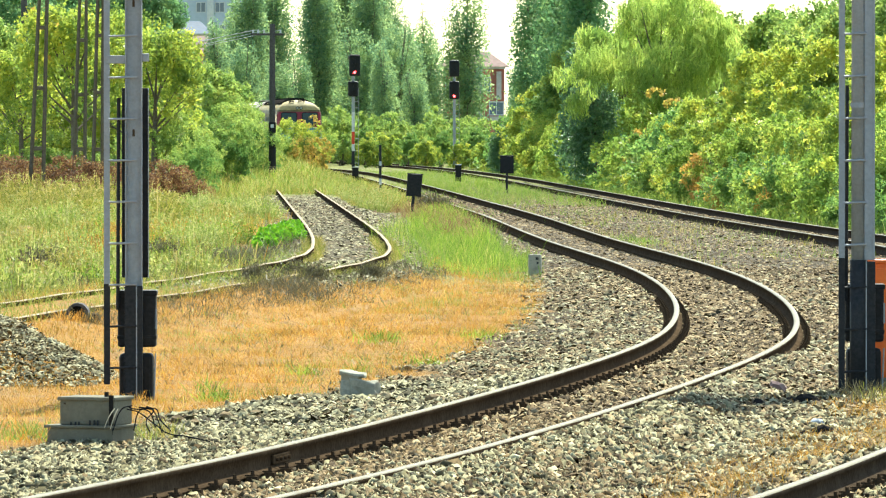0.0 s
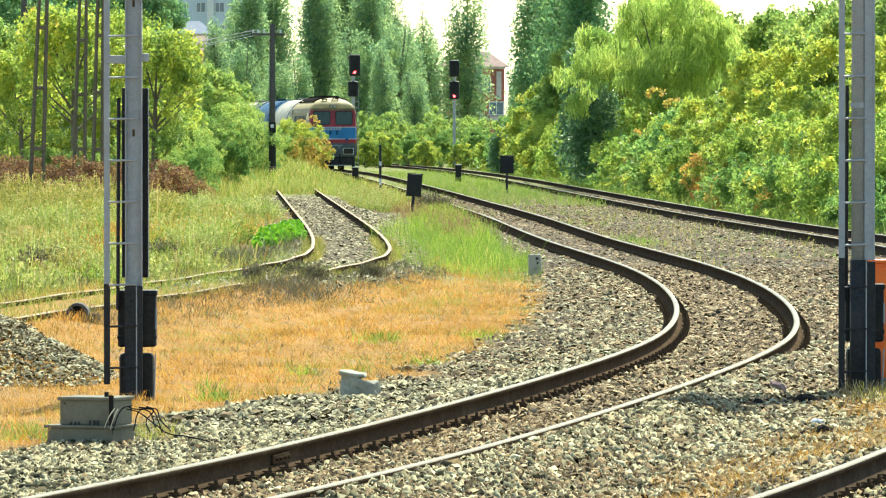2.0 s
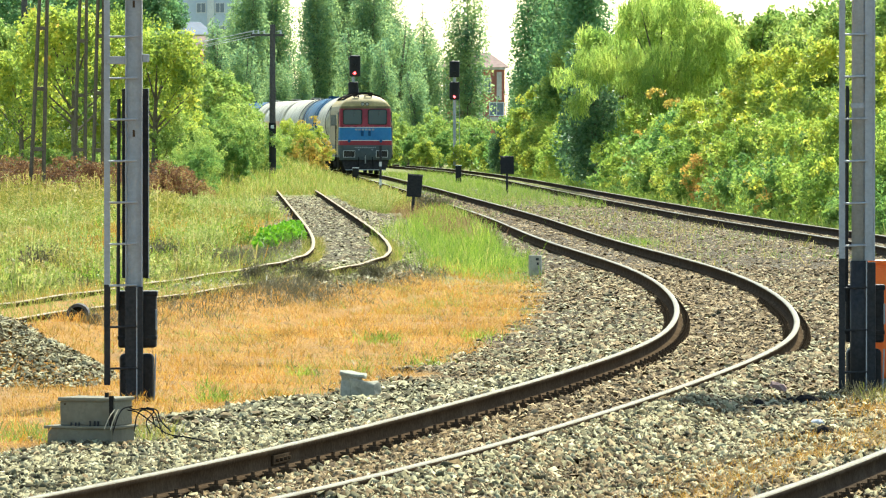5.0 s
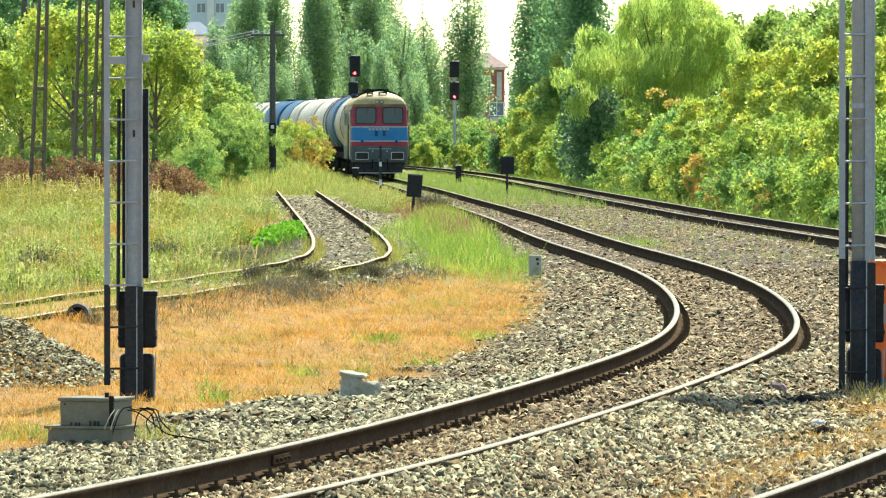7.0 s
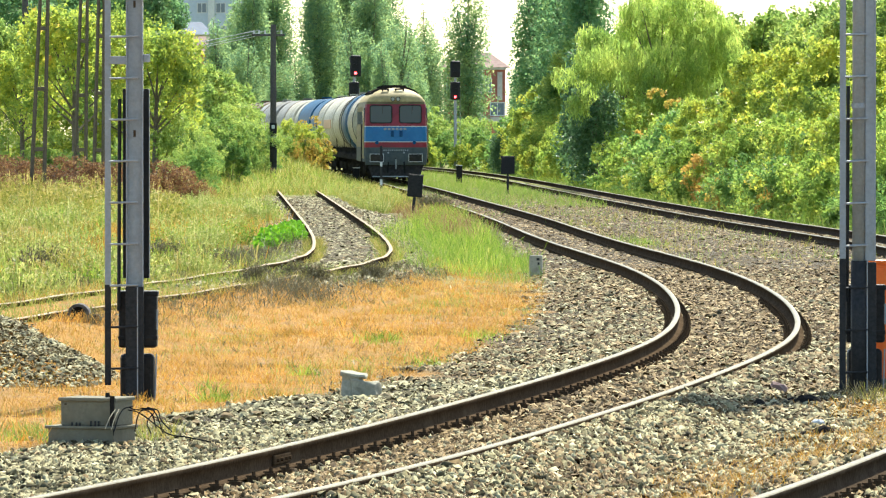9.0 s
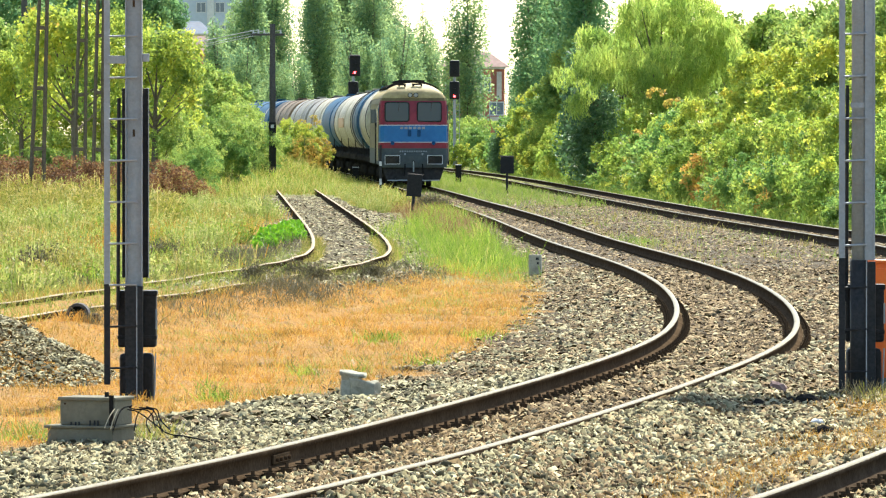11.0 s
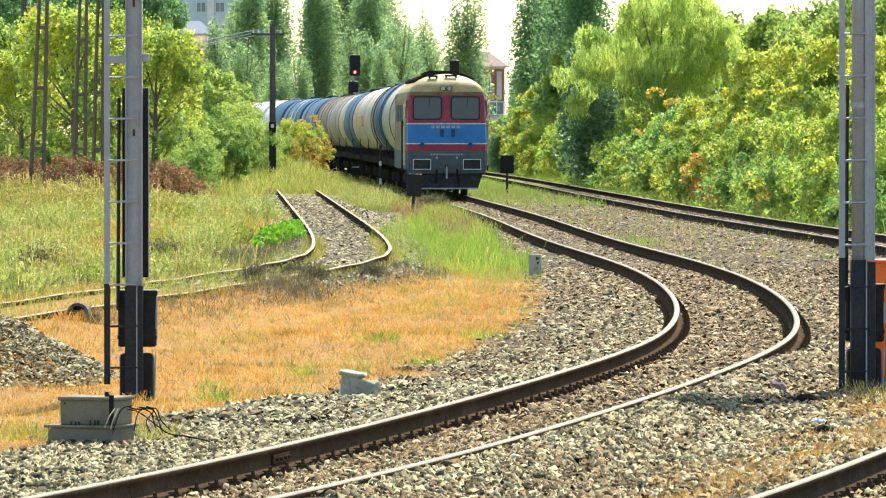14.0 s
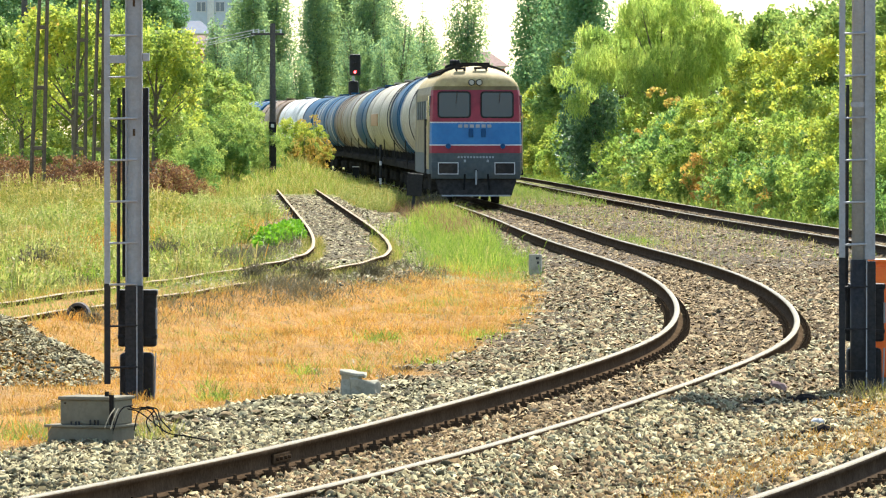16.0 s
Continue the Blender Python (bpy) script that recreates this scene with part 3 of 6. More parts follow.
def chips(name, px, py, pz, size, mat, seed):
    """Flat-topped splinters: three slanting sides and a top."""
    r = np.random.RandomState(seed)
    n = len(px)
    a = np.array([0, 2.09, 4.19])[None, :] + r.uniform(-.5, .5, (n, 3))
    k = r.uniform(.5, .9, (n, 3))
    low = np.stack([np.cos(a) * k * 1.25, np.sin(a) * k * .72, -.45 + 0 * a], 2)
    top = low * np.concatenate([r.uniform(.2, .75, (n, 1, 2)), np.zeros((n, 1, 1))], 2)
    top = top + np.stack([r.uniform(-.15, .15, (n, 3)), r.uniform(-.15, .15, (n, 3)), r.uniform(.1, .6, (n, 3))], 2)
    v = np.einsum("nij,nkj->nki", lying(n, r, .5), np.concatenate([low, top], 1)) * size[:, None, None] + np.stack([px, py, pz], 1)[:, None, :]
    tri = np.array([(0, 1, 4), (0, 4, 3), (1, 2, 5), (1, 5, 4), (2, 0, 3), (2, 3, 5), (3, 4, 5)])
    f = (tri[None] + (np.arange(n) * 6)[:, None, None]).reshape(-1, 3)
    return quick_mesh(name, v.reshape(-1, 3), f, [mat])


def clear_of_rails(x, y, width=.07):
    ok = np.ones(len(x), bool)
    for line in (main_x, right_x):
        d = np.abs(x - line(y))
        ok &= np.abs(d - .7525) > width
    return ok


def sow(y0, y1, density, seed, spread=.075):
    """Points over the stretch of the plan that the camera's side of the line can see."""
    r = np.random.RandomState(seed)
    n = int(density * (y1 - y0) * (y0 + y1) * spread * .98)
    y = np.sqrt(r.uniform(y0 ** 2, y1 ** 2, n))
    return r.uniform(-1, 1, n) * spread * y, y, r


def ballast():
    bed = thing("ballast_bed", (0, 0, 0), "bed of loose pale grey and brown crushed stone under the tracks", "ballast", kind="structure")
    for k, (y0, y1, dens, s0, s1) in enumerate(((43.5, 60, 800, .024, .066), (60, 82, 420, .027, .078), (82, 125, 150, .032, .088), (125, 275, 27, .045, .105))):
        x, y, r = sow(y0, y1, dens, 20 + k, .069)
        keep = (r.uniform(size=len(x)) < ballast_zone(x, y)) & clear_of_rails(x, y)
        x, y = x[keep], y[keep]
        size = s0 + (s1 - s0) * r.uniform(size=len(x)) ** 2.6
        z = top_z(x, y) + size * r.uniform(-.15, .3, len(x))
        brown = (r.uniform(size=len(x)) < np.clip(.15 - .35 * (x < main_x(y) - .8) * step(78, 64, y) + .4 * step(-.5, .6, bump_field(x, y, 7, 9)) + .25 * step(66, 90, y) + .6 * (np.abs(x - main_x(y)) < .75) + .12 * ((x - main_x(y)) > 1.2) + .2 * ((x - main_x(y)) > 1.0) * step(72, 95, y) - .5 * (np.abs(x - siding_x(y)) < 2), 0, .95))
        for sel, mat in ((~brown, STONE), (brown, STONE_BROWN)):
            if y1 <= 60:
                me = chips("loose_stones", x[sel], y[sel], z[sel], size[sel], mat, 40 + k)
            else:
                me = stones("loose_stones", x[sel], y[sel], z[sel], size[sel], mat, 40 + k, .55 if y0 > 100 else .85 if y0 > 70 else 1.0)
            o = new("loose_stones", me)
            o.parent, o["kind"] = bed, "stuff"
    # the nearest larger stones, one by one
    kinds = [quick_mesh("stone", s, OCTA, [STONE]) for s in SHAPES[:10]]
    x, y, r = sow(47, 58, 14, 77, .066)
    keep = (ballast_zone(x, y) > .6) & clear_of_rails(x, y, .12)
    for a, b in list(zip(x[keep], y[keep]))[:290]:
        o = new("stone", kinds[r.randint(10)])
        s = r.uniform(.05, .08)
        o.parent = bed
        o.matrix_basis = pose(a, b, gz(a, b) + s * .25, *r.normal(0, 20, 2), r.uniform(0, 360)) @ Matrix.Scale(s, 4)


ballast()


# ---- grass ----
def blades(name, x, y, h, w, mat, label, seed, lean=.35, heads=0.0, parent=None):
    """Upright leaning blades."""
    r = np.random.RandomState(seed)
    n = len(x)
    z = top_z(x, y) - .02
    a = r.uniform(0, 6.28, n)
    dx, dy = np.cos(a) * w / 2, np.sin(a) * w / 2
    lx, ly = r.normal(0, lean, n) * h, r.normal(0, lean, n) * h
    g = np.stack([x, y, z], 1)
    side = np.stack([dx, dy, 0 * dx], 1)
    tip = g + np.stack([lx, ly, h], 1)
    fat = (.3 + .7 * heads * (r.uniform(size=n) < .5))[:, None]
    v = np.stack([g - side * .6, g + side * .6, tip + side * fat * .6, tip - side * fat * .6], 1).reshape(-1, 3)
    f = np.arange(n * 4).reshape(-1, 4)
    return tagged(new(name, quick_mesh(name, v, f, [mat])), label, "grass", kind="stuff")


def leaf_cloud(name, centres, radii, count, size, mat, seed, droop=0.0, corners=4, hang=False):
    """Small pointed leaves round many twigs, in no order, or hanging in long strands."""
    r = np.random.RandomState(seed)
    centres, radii = np.asarray(centres, float), np.asarray(radii, float)
    w = radii ** 2
    pick = r.choice(len(centres), count, p=w / w.sum())
    d = r.normal(size=(count, 3))
    d /= np.linalg.norm(d, axis=1)[:, None]
    p = centres[pick] + d * (radii[pick] * r.uniform(.25, 1.0, count) ** .5)[:, None]
    p[:, 2] -= droop * r.uniform(0, 1, count) ** 2 * radii[pick]
    m = turns(count, r)
    s = size * r.uniform(.6, 1.4, count)
    quad = np.array([(-.5, 0, 0), (0, -.3, .06), (.5, 0, 0), (0, .3, .06)])
    quad = quad if corners == 4 else np.array([(-.5, -.12, 0), (.45, -.3, .05), (.1, .4, -.03)])
    if hang:
        quad = np.array([(-.95, -.04, 0), (.75, -.15, .04), (.75, .15, -.03)])
        b, c = r.normal(math.pi / 2, .6, count), r.uniform(0, 6.28, count)
        ax = np.stack([np.cos(b) * np.cos(c), np.cos(b) * np.sin(c), -np.sin(b)], 1)
        sd = np.cross(ax, r.normal(size=(count, 3)))
        sd /= np.linalg.norm(sd, axis=1)[:, None]
        m = np.stack([ax, sd, np.cross(ax, sd)], 2)
    v = np.einsum("nij,kj->nki", m, quad) * s[:, None, None] + p[:, None, :]
    return quick_mesh(name, v.reshape(-1, 3), np.arange(count * corners).reshape(-1, corners), [mat])


def tufted(x, y, r, per, spread):
    """Each point becomes a tuft."""
    x, y = np.repeat(x, per), np.repeat(y, per)
    return x + r.normal(0, spread, len(x)), y + r.normal(0, spread, len(y))


def off_track(x, y):
    return (np.abs(x - main_x(y)) > 1.05) & (np.abs(x - right_x(y)) > 1.1) & ((np.abs(x - siding_x(y)) > .95) | (y > 262))


def grasses():
    left = lambda x, y: x - main_x(y) + verge(y) < .1
    # dry straw in the bend, nearest the camera
    x, y, r = sow(50, 132, 300, 61, .066)
    k = left(x, y) & (dry_zone(x, y) > r.uniform(.1, .7, len(x))) & off_track(x, y) & (ballast_zone(x, y) < .5) & (x > -8)
    x, y = x[k], y[k]
    thin = bump_field(x * 2.2, y * .5, 1.1, 41)
    k = thin > r.uniform(-1.3, -.1, len(x))
    x, y, thin = x[k], y[k], thin[k]
    hh = r.uniform(.015, .075, len(x)) * (1 + .7 * step(.1, .8, bump_field(x, y, 3, 30))) * (.75 + .55 * step(-.2, .8, thin))
    blades("dry_grass", x, y, hh, r.uniform(.008, .018, len(x)), GRASS_DRY, "short dry orange straw grass in the bend", 62, .8)
    x, y, r = sow(52, 128, 10, 161)
    k = left(x, y) & off_track(x, y) & (ballast_zone(x, y) < .5)
    x, y = tufted(x[k], y[k], r, 3, .05)
    blades("straw_stalks", x, y, r.uniform(.06, .2, len(x)), r.uniform(.005, .010, len(x)), GRASS_DRY, "taller thin straw stalks", 162, .45, 1.0)
    # dark withered flecks
    x, y, r = sow(52, 114, 5, 191, .066)
    k = left(x, y) & off_track(x, y) & (ballast_zone(x, y) < .4) & (bump_field(x * 2, y * .4, 2, 42) > -.1)
    x, y = tufted(x[k], y[k], r, 6, .025)
    blades("withered_tufts", x, y, r.uniform(.03, .10, len(x)), r.uniform(.010, .022, len(x)), WEED_GREY, "small withered brown tufts in the straw", 192, .7)
    # green mixed in
    x, y, r = sow(54, 140, 20, 63)
    k = left(x, y) & off_track(x, y) & (bump_field(x, y, 4, 8) + .5 * step(95, 130, y) > .55)
    x, y = tufted(x[k], y[k], r, 4, .07)
    blades("green_grass", x, y, r.uniform(.04, .17, len(x)), r.uniform(.005, .011, len(x)), GRASS_GREEN, "patches of short green grass among dry straw", 64, .6)
    # tall bright grass between siding and main track
    x, y, r = sow(119, 400, 9, 65)
    k = left(x, y) & ((x - siding_x(y) > 1.5 + 1.7 * step(140, 214, y)) | (y > 258)) & (x - main_x(y) > -9)
    x, y = tufted(x[k], y[k], r, 6, .12)
    k = r.uniform(size=len(x)) < (150 / y).clip(0, 1) ** 1.2
    x, y = x[k], y[k]
    hh = r.uniform(.06, .29, len(x)) * (1 + .45 * bump_field(x, y, 5, 31)).clip(.4, 1.5)
    pale = r.uniform(size=len(x)) < .75 * step(160, 230, y)
    blades("pale_track_grass", x[pale], y[pale], hh[pale] * 1.2, r.uniform(.010, .024, pale.sum()) * 1.5, GRASS_MEADOW, "pale seeding grass between siding and main track", 166, .45, 1.4)
    x, y, hh = x[~pale], y[~pale], hh[~pale]
    blades("tall_green_grass", x, y, hh, r.uniform(.009, .020, len(x)) * (y / 130).clip(1, 2), GRASS_GREEN, "tall bright green grass beside the rails", 66, .45, 1.0)
    # lush patch between siding and main track
    x, y, r = sow(120, 205, 13, 265, .05)
    k = left(x, y) & (x - siding_x(y) > 1.5 + 1.6 * step(140, 214, y) + .8 * bump_field(x, y * .5, 3.5, 43) + r.normal(0, .25, len(x))) & (x - main_x(y) > -6) & (bump_field(x * 2, y * .5, 3, 46) > -.55) & (y > 123 + 7 * bump_field(x * 2, y * .3, 2, 44))
    x, y = tufted(x[k], y[k], r, 8, .10)
    hh = r.uniform(.08, .36, len(x)) * (1 + .6 * bump_field(x * 1.5, y * .4, 2.5, 45)).clip(.35, 1.6)
    blades("lush_grass", x, y, hh, r.uniform(.006, .014, len(x)), GRASS_LUSH, "lush bright green grass in a ragged patch", 266, .38, .8)
    # tall pale growth on the bank before the bend
    for seed, dens, mat, h1, label in ((301, 2.4, GRASS_MEADOW, .62, "tall pale seeding grass on the bank"), (303, 2.4, GRASS_LUSH, .5, "fresh green growth on the bank"), (305, 2.8, WEED_PALE, .6, "yellow-green weeds on the bank")):
        x, y, r = sow(262, 432, dens, seed, .034)
        dm = x - main_x(y)
        k = (dm < -1.9) & (dm > -13) & (bump_field(x, y * .4, 4, seed) > -.5)
        x, y = tufted(x[k], y[k], r, 6, .22)
        k = x - main_x(y) < -1.75
        x, y = x[k], y[k]
        blades("bank_grass", x, y, r.uniform(.12, h1, len(x)), r.uniform(.014, .032, len(x)), mat, label, seed + 1, .4, 1.0)
    # reddish dead weeds along the main track's edge
    x, y, r = sow(158, 226, 6, 307, .03)
    dm = x - main_x(y)
    k = (dm < -1.15) & (dm > -2.5) & (bump_field(x * 2, y * .4, 2.4, 48) > -.1)
    x, y = tufted(x[k], y[k], r, 10, .12)
    blades("reddish_weeds", x, y, r.uniform(.08, .42, len(x)), r.uniform(.009, .020, len(x)), WEED_RED, "reddish dead weeds along the rail", 308, .5, 1.3)
    # meadow left of the siding
    x, y, r = sow(92, 420, 8, 67)
    k = (x - siding_x(y) < -1.3) & off_track(x, y) & (x - main_x(y) < -2.2)
    x, y = tufted(x[k], y[k], r, 7, .16)
    k = (r.uniform(size=len(x)) < .30 * (125 / y).clip(0, 1) ** 1.6) & (((x + 3.8) / 1.0) ** 2 + ((y - 158) / 15) ** 2 > 1) & (((x + 4.2) / .75) ** 2 + ((y - 136) / 11) ** 2 > 1)
    x, y = x[k], y[k]
    hh = r.uniform(.06, .44, len(x)) * (0.7 + .5 * bump_field(x, y, 6, 12)).clip(.2, 1.3)
    blades("meadow_grass", x, y, hh, r.uniform(.008, .020, len(x)) * (y / 125).clip(1, 2.2), GRASS_MEADOW, "tall pale seeding meadow grass", 68, .4, 1.6)
    x, y, r = sow(92, 420, 2.2, 69)
    k = (x - siding_x(y) < -1.2) & (bump_field(x, y, 5, 14) > .25) & (x - main_x(y) < -2.2) & off_track(x, y)
    x, y = tufted(x[k], y[k], r, 7, .2)
    k = (r.uniform(size=len(x)) < (140 / y).clip(0, 1)) & (((x + 3.8) / 1.0) ** 2 + ((y - 158) / 15) ** 2 > 1) & (((x + 4.2) / .75) ** 2 + ((y - 136) / 11) ** 2 > 1)
    x, y = x[k], y[k]
    blades("green_meadow_grass", x, y, r.uniform(.08, .4, len(x)), r.uniform(.008, .018, len(x)) * (y / 140).clip(1, 2), GRASS_GREEN, "green undergrowth in the meadow", 70, .6)
    # patches of their own growth in the meadow
    for cx, cy, sx, sy, n, h0, h1, mat, label in ((-6.7, 142, .55, 11, 5200, .12, .42, GRASS_DRY, "tall dry orange grass in the meadow"),
                                                  (-6.6, 106, .5, 5, 4200, .06, .24, GRASS_LUSH, "fresh green grass beside the siding"),
                                                  (-5.5, 128, .6, 9, 3000, .10, .36, GRASS_LUSH, "green tussocks in the meadow"),
                                                  (-5.75, 105, .22, 2.6, 1500, .08, .34, WEED_GREY, "grey dead weeds in the meadow"),
                                                  (-4.7, 111, .3, 3.0, 2200, .06, .24, WEED_GREY, "grey dead weeds beside the siding"),
                                                  (-4.2, 134, .45, 7, 3600, .04, .20, WEED_GREY, "grey dead growth on gravelly soil"),
                                                  (-5.6, 165, .8, 12, 3200, .12, .40, GRASS_DRY, "dry orange grass among the weeds")):
        x, y = cx + r.normal(0, sx, n), cy + r.normal(0, sy, n)
        k = (x - siding_x(y) < -.95) & (bump_field(x * 2, y * .3, 2.2, 47) > -.5)
        x, y = x[k], y[k]
        blades("meadow_patch", x, y, r.uniform(h0, h1, len(x)), r.uniform(.007, .017, len(x)), mat, label, int(cy * 10), .4, 1.2)
    # grey dead stalks along the siding
    x, y, r = sow(82, 122, 26, 71)
    d = x - siding_x(y)
    k = (d > .85) & (d < 2.0) & left(x, y) & (bump_field(x, y, 3, 15) > -.35)
    x, y = tufted(x[k], y[k], r, 7, .1)
    blades("dead_stalks", x, y, r.uniform(.03, .15, len(x)), r.uniform(.006, .016, len(x)), WEED_GREY, "grey dead weed stalks along the siding", 72, .6, 1.0)
    n = 3000
    x, y = -2.5 + r.normal(0, .5, n), 101 + r.normal(0, 1.8, n)
    k = x - siding_x(y) > .8
    x, y = x[k], y[k]
    blades("dead_thicket", x, y, r.uniform(.05, .22, len(x)), r.uniform(.008, .018, len(x)), WEED_GREY, "dense grey-brown dead weeds beside the siding", 190, .8, .6)
    x, y, r = sow(88, 150, 8, 171)
    d = x - siding_x(y)
    k = (d < -1.0) & (d > -6) & (bump_field(x, y, 4, 33) > .3)
    x, y = tufted(x[k], y[k], r, 6, .12)
    blades("dead_weeds", x, y, r.uniform(.08, .4, len(x)), r.uniform(.006, .016, len(x)), WEED_GREY, "grey dead weeds in the meadow", 172, .6, 1.0)
    # weeds in the siding
    x, y, r = sow(74, 118, 12, 173)
    d = np.abs(x - siding_x(y))
    k = (d < .66) & (bump_field(x, y, 3, 34) > -.4)
    x, y = tufted(x[k], y[k], r, 5, .06)
    blades("siding_weeds", x, y, r.uniform(.05, .24, len(x)), r.uniform(.006, .014, len(x)), GRASS_GREEN, "weeds growing between the siding's rails", 174, .5)
    # dry growth hiding the siding's rail webs
    r = np.random.RandomState(187)
    n = 16000
    y = np.sqrt(r.uniform(70 ** 2, 150 ** 2, n))
    x = siding_x(y) + r.choice((-1, 1), n) * .7525 + r.choice((-1, 1), n) * r.uniform(.07, .2, n)
    k = bump_field(x, y, 2.0, 38) > -.35
    x, y = x[k], y[k]
    blades("rail_side_grass", x, y, r.uniform(.05, .17, len(x)) * (1 + .35 * step(116, 100, y)), r.uniform(.008, .02, len(x)), GRASS_MEADOW, "pale dry grass along the sunken rails", 188, .6, .6)
    # bright low herbs
    r = np.random.RandomState(175)
    n = 260
    x, y = -3.58 + r.normal(0, .30, n), 157 + r.normal(0, 6, n)
    k = x - siding_x(y) < -.9
    x, y = x[k], y[k]
    hz = top_z(x, y) + r.uniform(.04, .22, len(x))
    tagged(new("bright_herbs", leaf_cloud("bright_herbs", np.stack([x, y, hz], 1), r.uniform(.05, .12, len(x)), 6500, .095, WEED_BRIGHT, 176)), "patch of bright green leafy herbs beside the siding", "herbs", kind="stuff")
    for k, (cx, cy, sx, sy, n) in enumerate(((-2.24, 66.9, .07, .4, 200), (-.75, 84, .16, .7, 260), (4.5, 156, .3, 4, 500), (-.93, 74.4, .08, .4, 90), (-1.5, 74.2, .1, .4, 90), (-.17, 78, .12, .5, 110), (.46, 85, .16, .9, 160), (-2.4, 70, .1, .5, 70))):
        x, y = cx + r.normal(0, sx, n), cy + r.normal(0, sy, n)
        blades("herb_tuft", x, y, r.uniform(.04, .15, n), r.uniform(.012, .03, n), GRASS_LUSH, "small tuft of bright green herbs", 177 + k, .6)
    # sparse weeds between the rails and beyond
    x, y, r = sow(125, 330, 2.2, 73)
    d = x - main_x(y)
    k = (d > -1.0) & (x < right_x(y) - 1.1) & (np.abs(np.abs(d) - .75) > .12) & ((bump_field(x, y, 7, 16) > .45) | (y > 250)) & ~((np.abs(d) < .7) & (y < 190))
    x, y = tufted(x[k], y[k], r, 5, .13)
    blades("weeds", x, y, r.uniform(.05, .24, len(x)), r.uniform(.010, .026, len(x)), GRASS_GREEN, "low green weeds growing through the ballast", 74, .5)
    x, y, r = sow(125, 260, 1.6, 83)
    d = x - main_x(y)
    k = (d > 1.0) & (x < right_x(y) - 1.0) & (bump_field(x, y, 6, 35) > .3)
    x, y = tufted(x[k], y[k], r, 5, .1)
    blades("dry_weeds", x, y, r.uniform(.05, .28, len(x)), r.uniform(.008, .018, len(x)), GRASS_MEADOW, "pale dry weeds between the two tracks", 84, .5, 1.0)
    x, y, r = sow(42, 68, 80, 75)
    d = x - right_x(y)
    k = (d < -.85) & (d > -2.3) & (bump_field(x, y, 2.5, 17) > -.5 + .5 * step(-1.2, -2.3, d))
    x, y = tufted(x[k], y[k], r, 4, .05)
    blades("straw_tufts", x, y, r.uniform(.03, .12, len(x)), r.uniform(.004, .010, len(x)), GRASS_DRY, "thin orange straw tufts beside the near rail", 76, .7)
    x, y, r = sow(228, 420, 1.7, 85)
    k = (x - main_x(y) > 1.15) & (x < right_x(y) - 1.15) & (bump_field(x, y, 9, 37) > -.5)
    x, y = tufted(x[k], y[k], r, 7, .2)
    blades("track_grass", x, y, r.uniform(.1, .36, len(x)), r.uniform(.018, .04, len(x)), GRASS_GREEN, "green grass between the two tracks", 86, .5)
    for k, (cx, cy, sx, sy, n, top, mat) in enumerate(((3.95, 64.3, .16, .6, 220, .22, WEED_GREY), (4.25, 63.5, .2, .8, 260, .2, GRASS_MEADOW), (3.9, 62.5, .3, .8, 500, .09, GRASS_DRY), (-3.5, 57.6, .2, .5, 220, .2, GRASS_GREEN),
                                              (-2.95, 58, .2, .5, 200, .17, GRASS_GREEN), (-2.45, 58.2, .14, .6, 160, .2, GRASS_MEADOW), (-3.2, 58.4, .35, .6, 300, .16, GRASS_MEADOW),
                                              (-4.52, 83.1, .14, .15, 160, .17, GRASS_DRY), (-4.3, 83.2, .12, .2, 160, .22, WEED_GREY))):
        r = np.random.RandomState(200 + k)
        x, y = cx + r.normal(0, sx, n), cy + r.normal(0, sy, n)
        blades("weed_tuft", x, y, r.uniform(.2, 1, n) * top, r.uniform(.008, .018, n), mat, "tuft of dry and green weeds at a mast's foot", 210 + k, .5, .6)
    # verge along the hedge
    x, y, r = sow(135, 430, 3, 78, .085)
    d = x - right_x(y)
    k = (d > 1.4) & (d < 5.5)
    x, y = tufted(x[k], y[k], r, 5, .2)
    blades("verge_grass", x, y, r.uniform(.1, .45, len(x)), r.uniform(.015, .04, len(x)), GRASS_GREEN, "green grass verge under the hedge", 79, .4)


grasses()


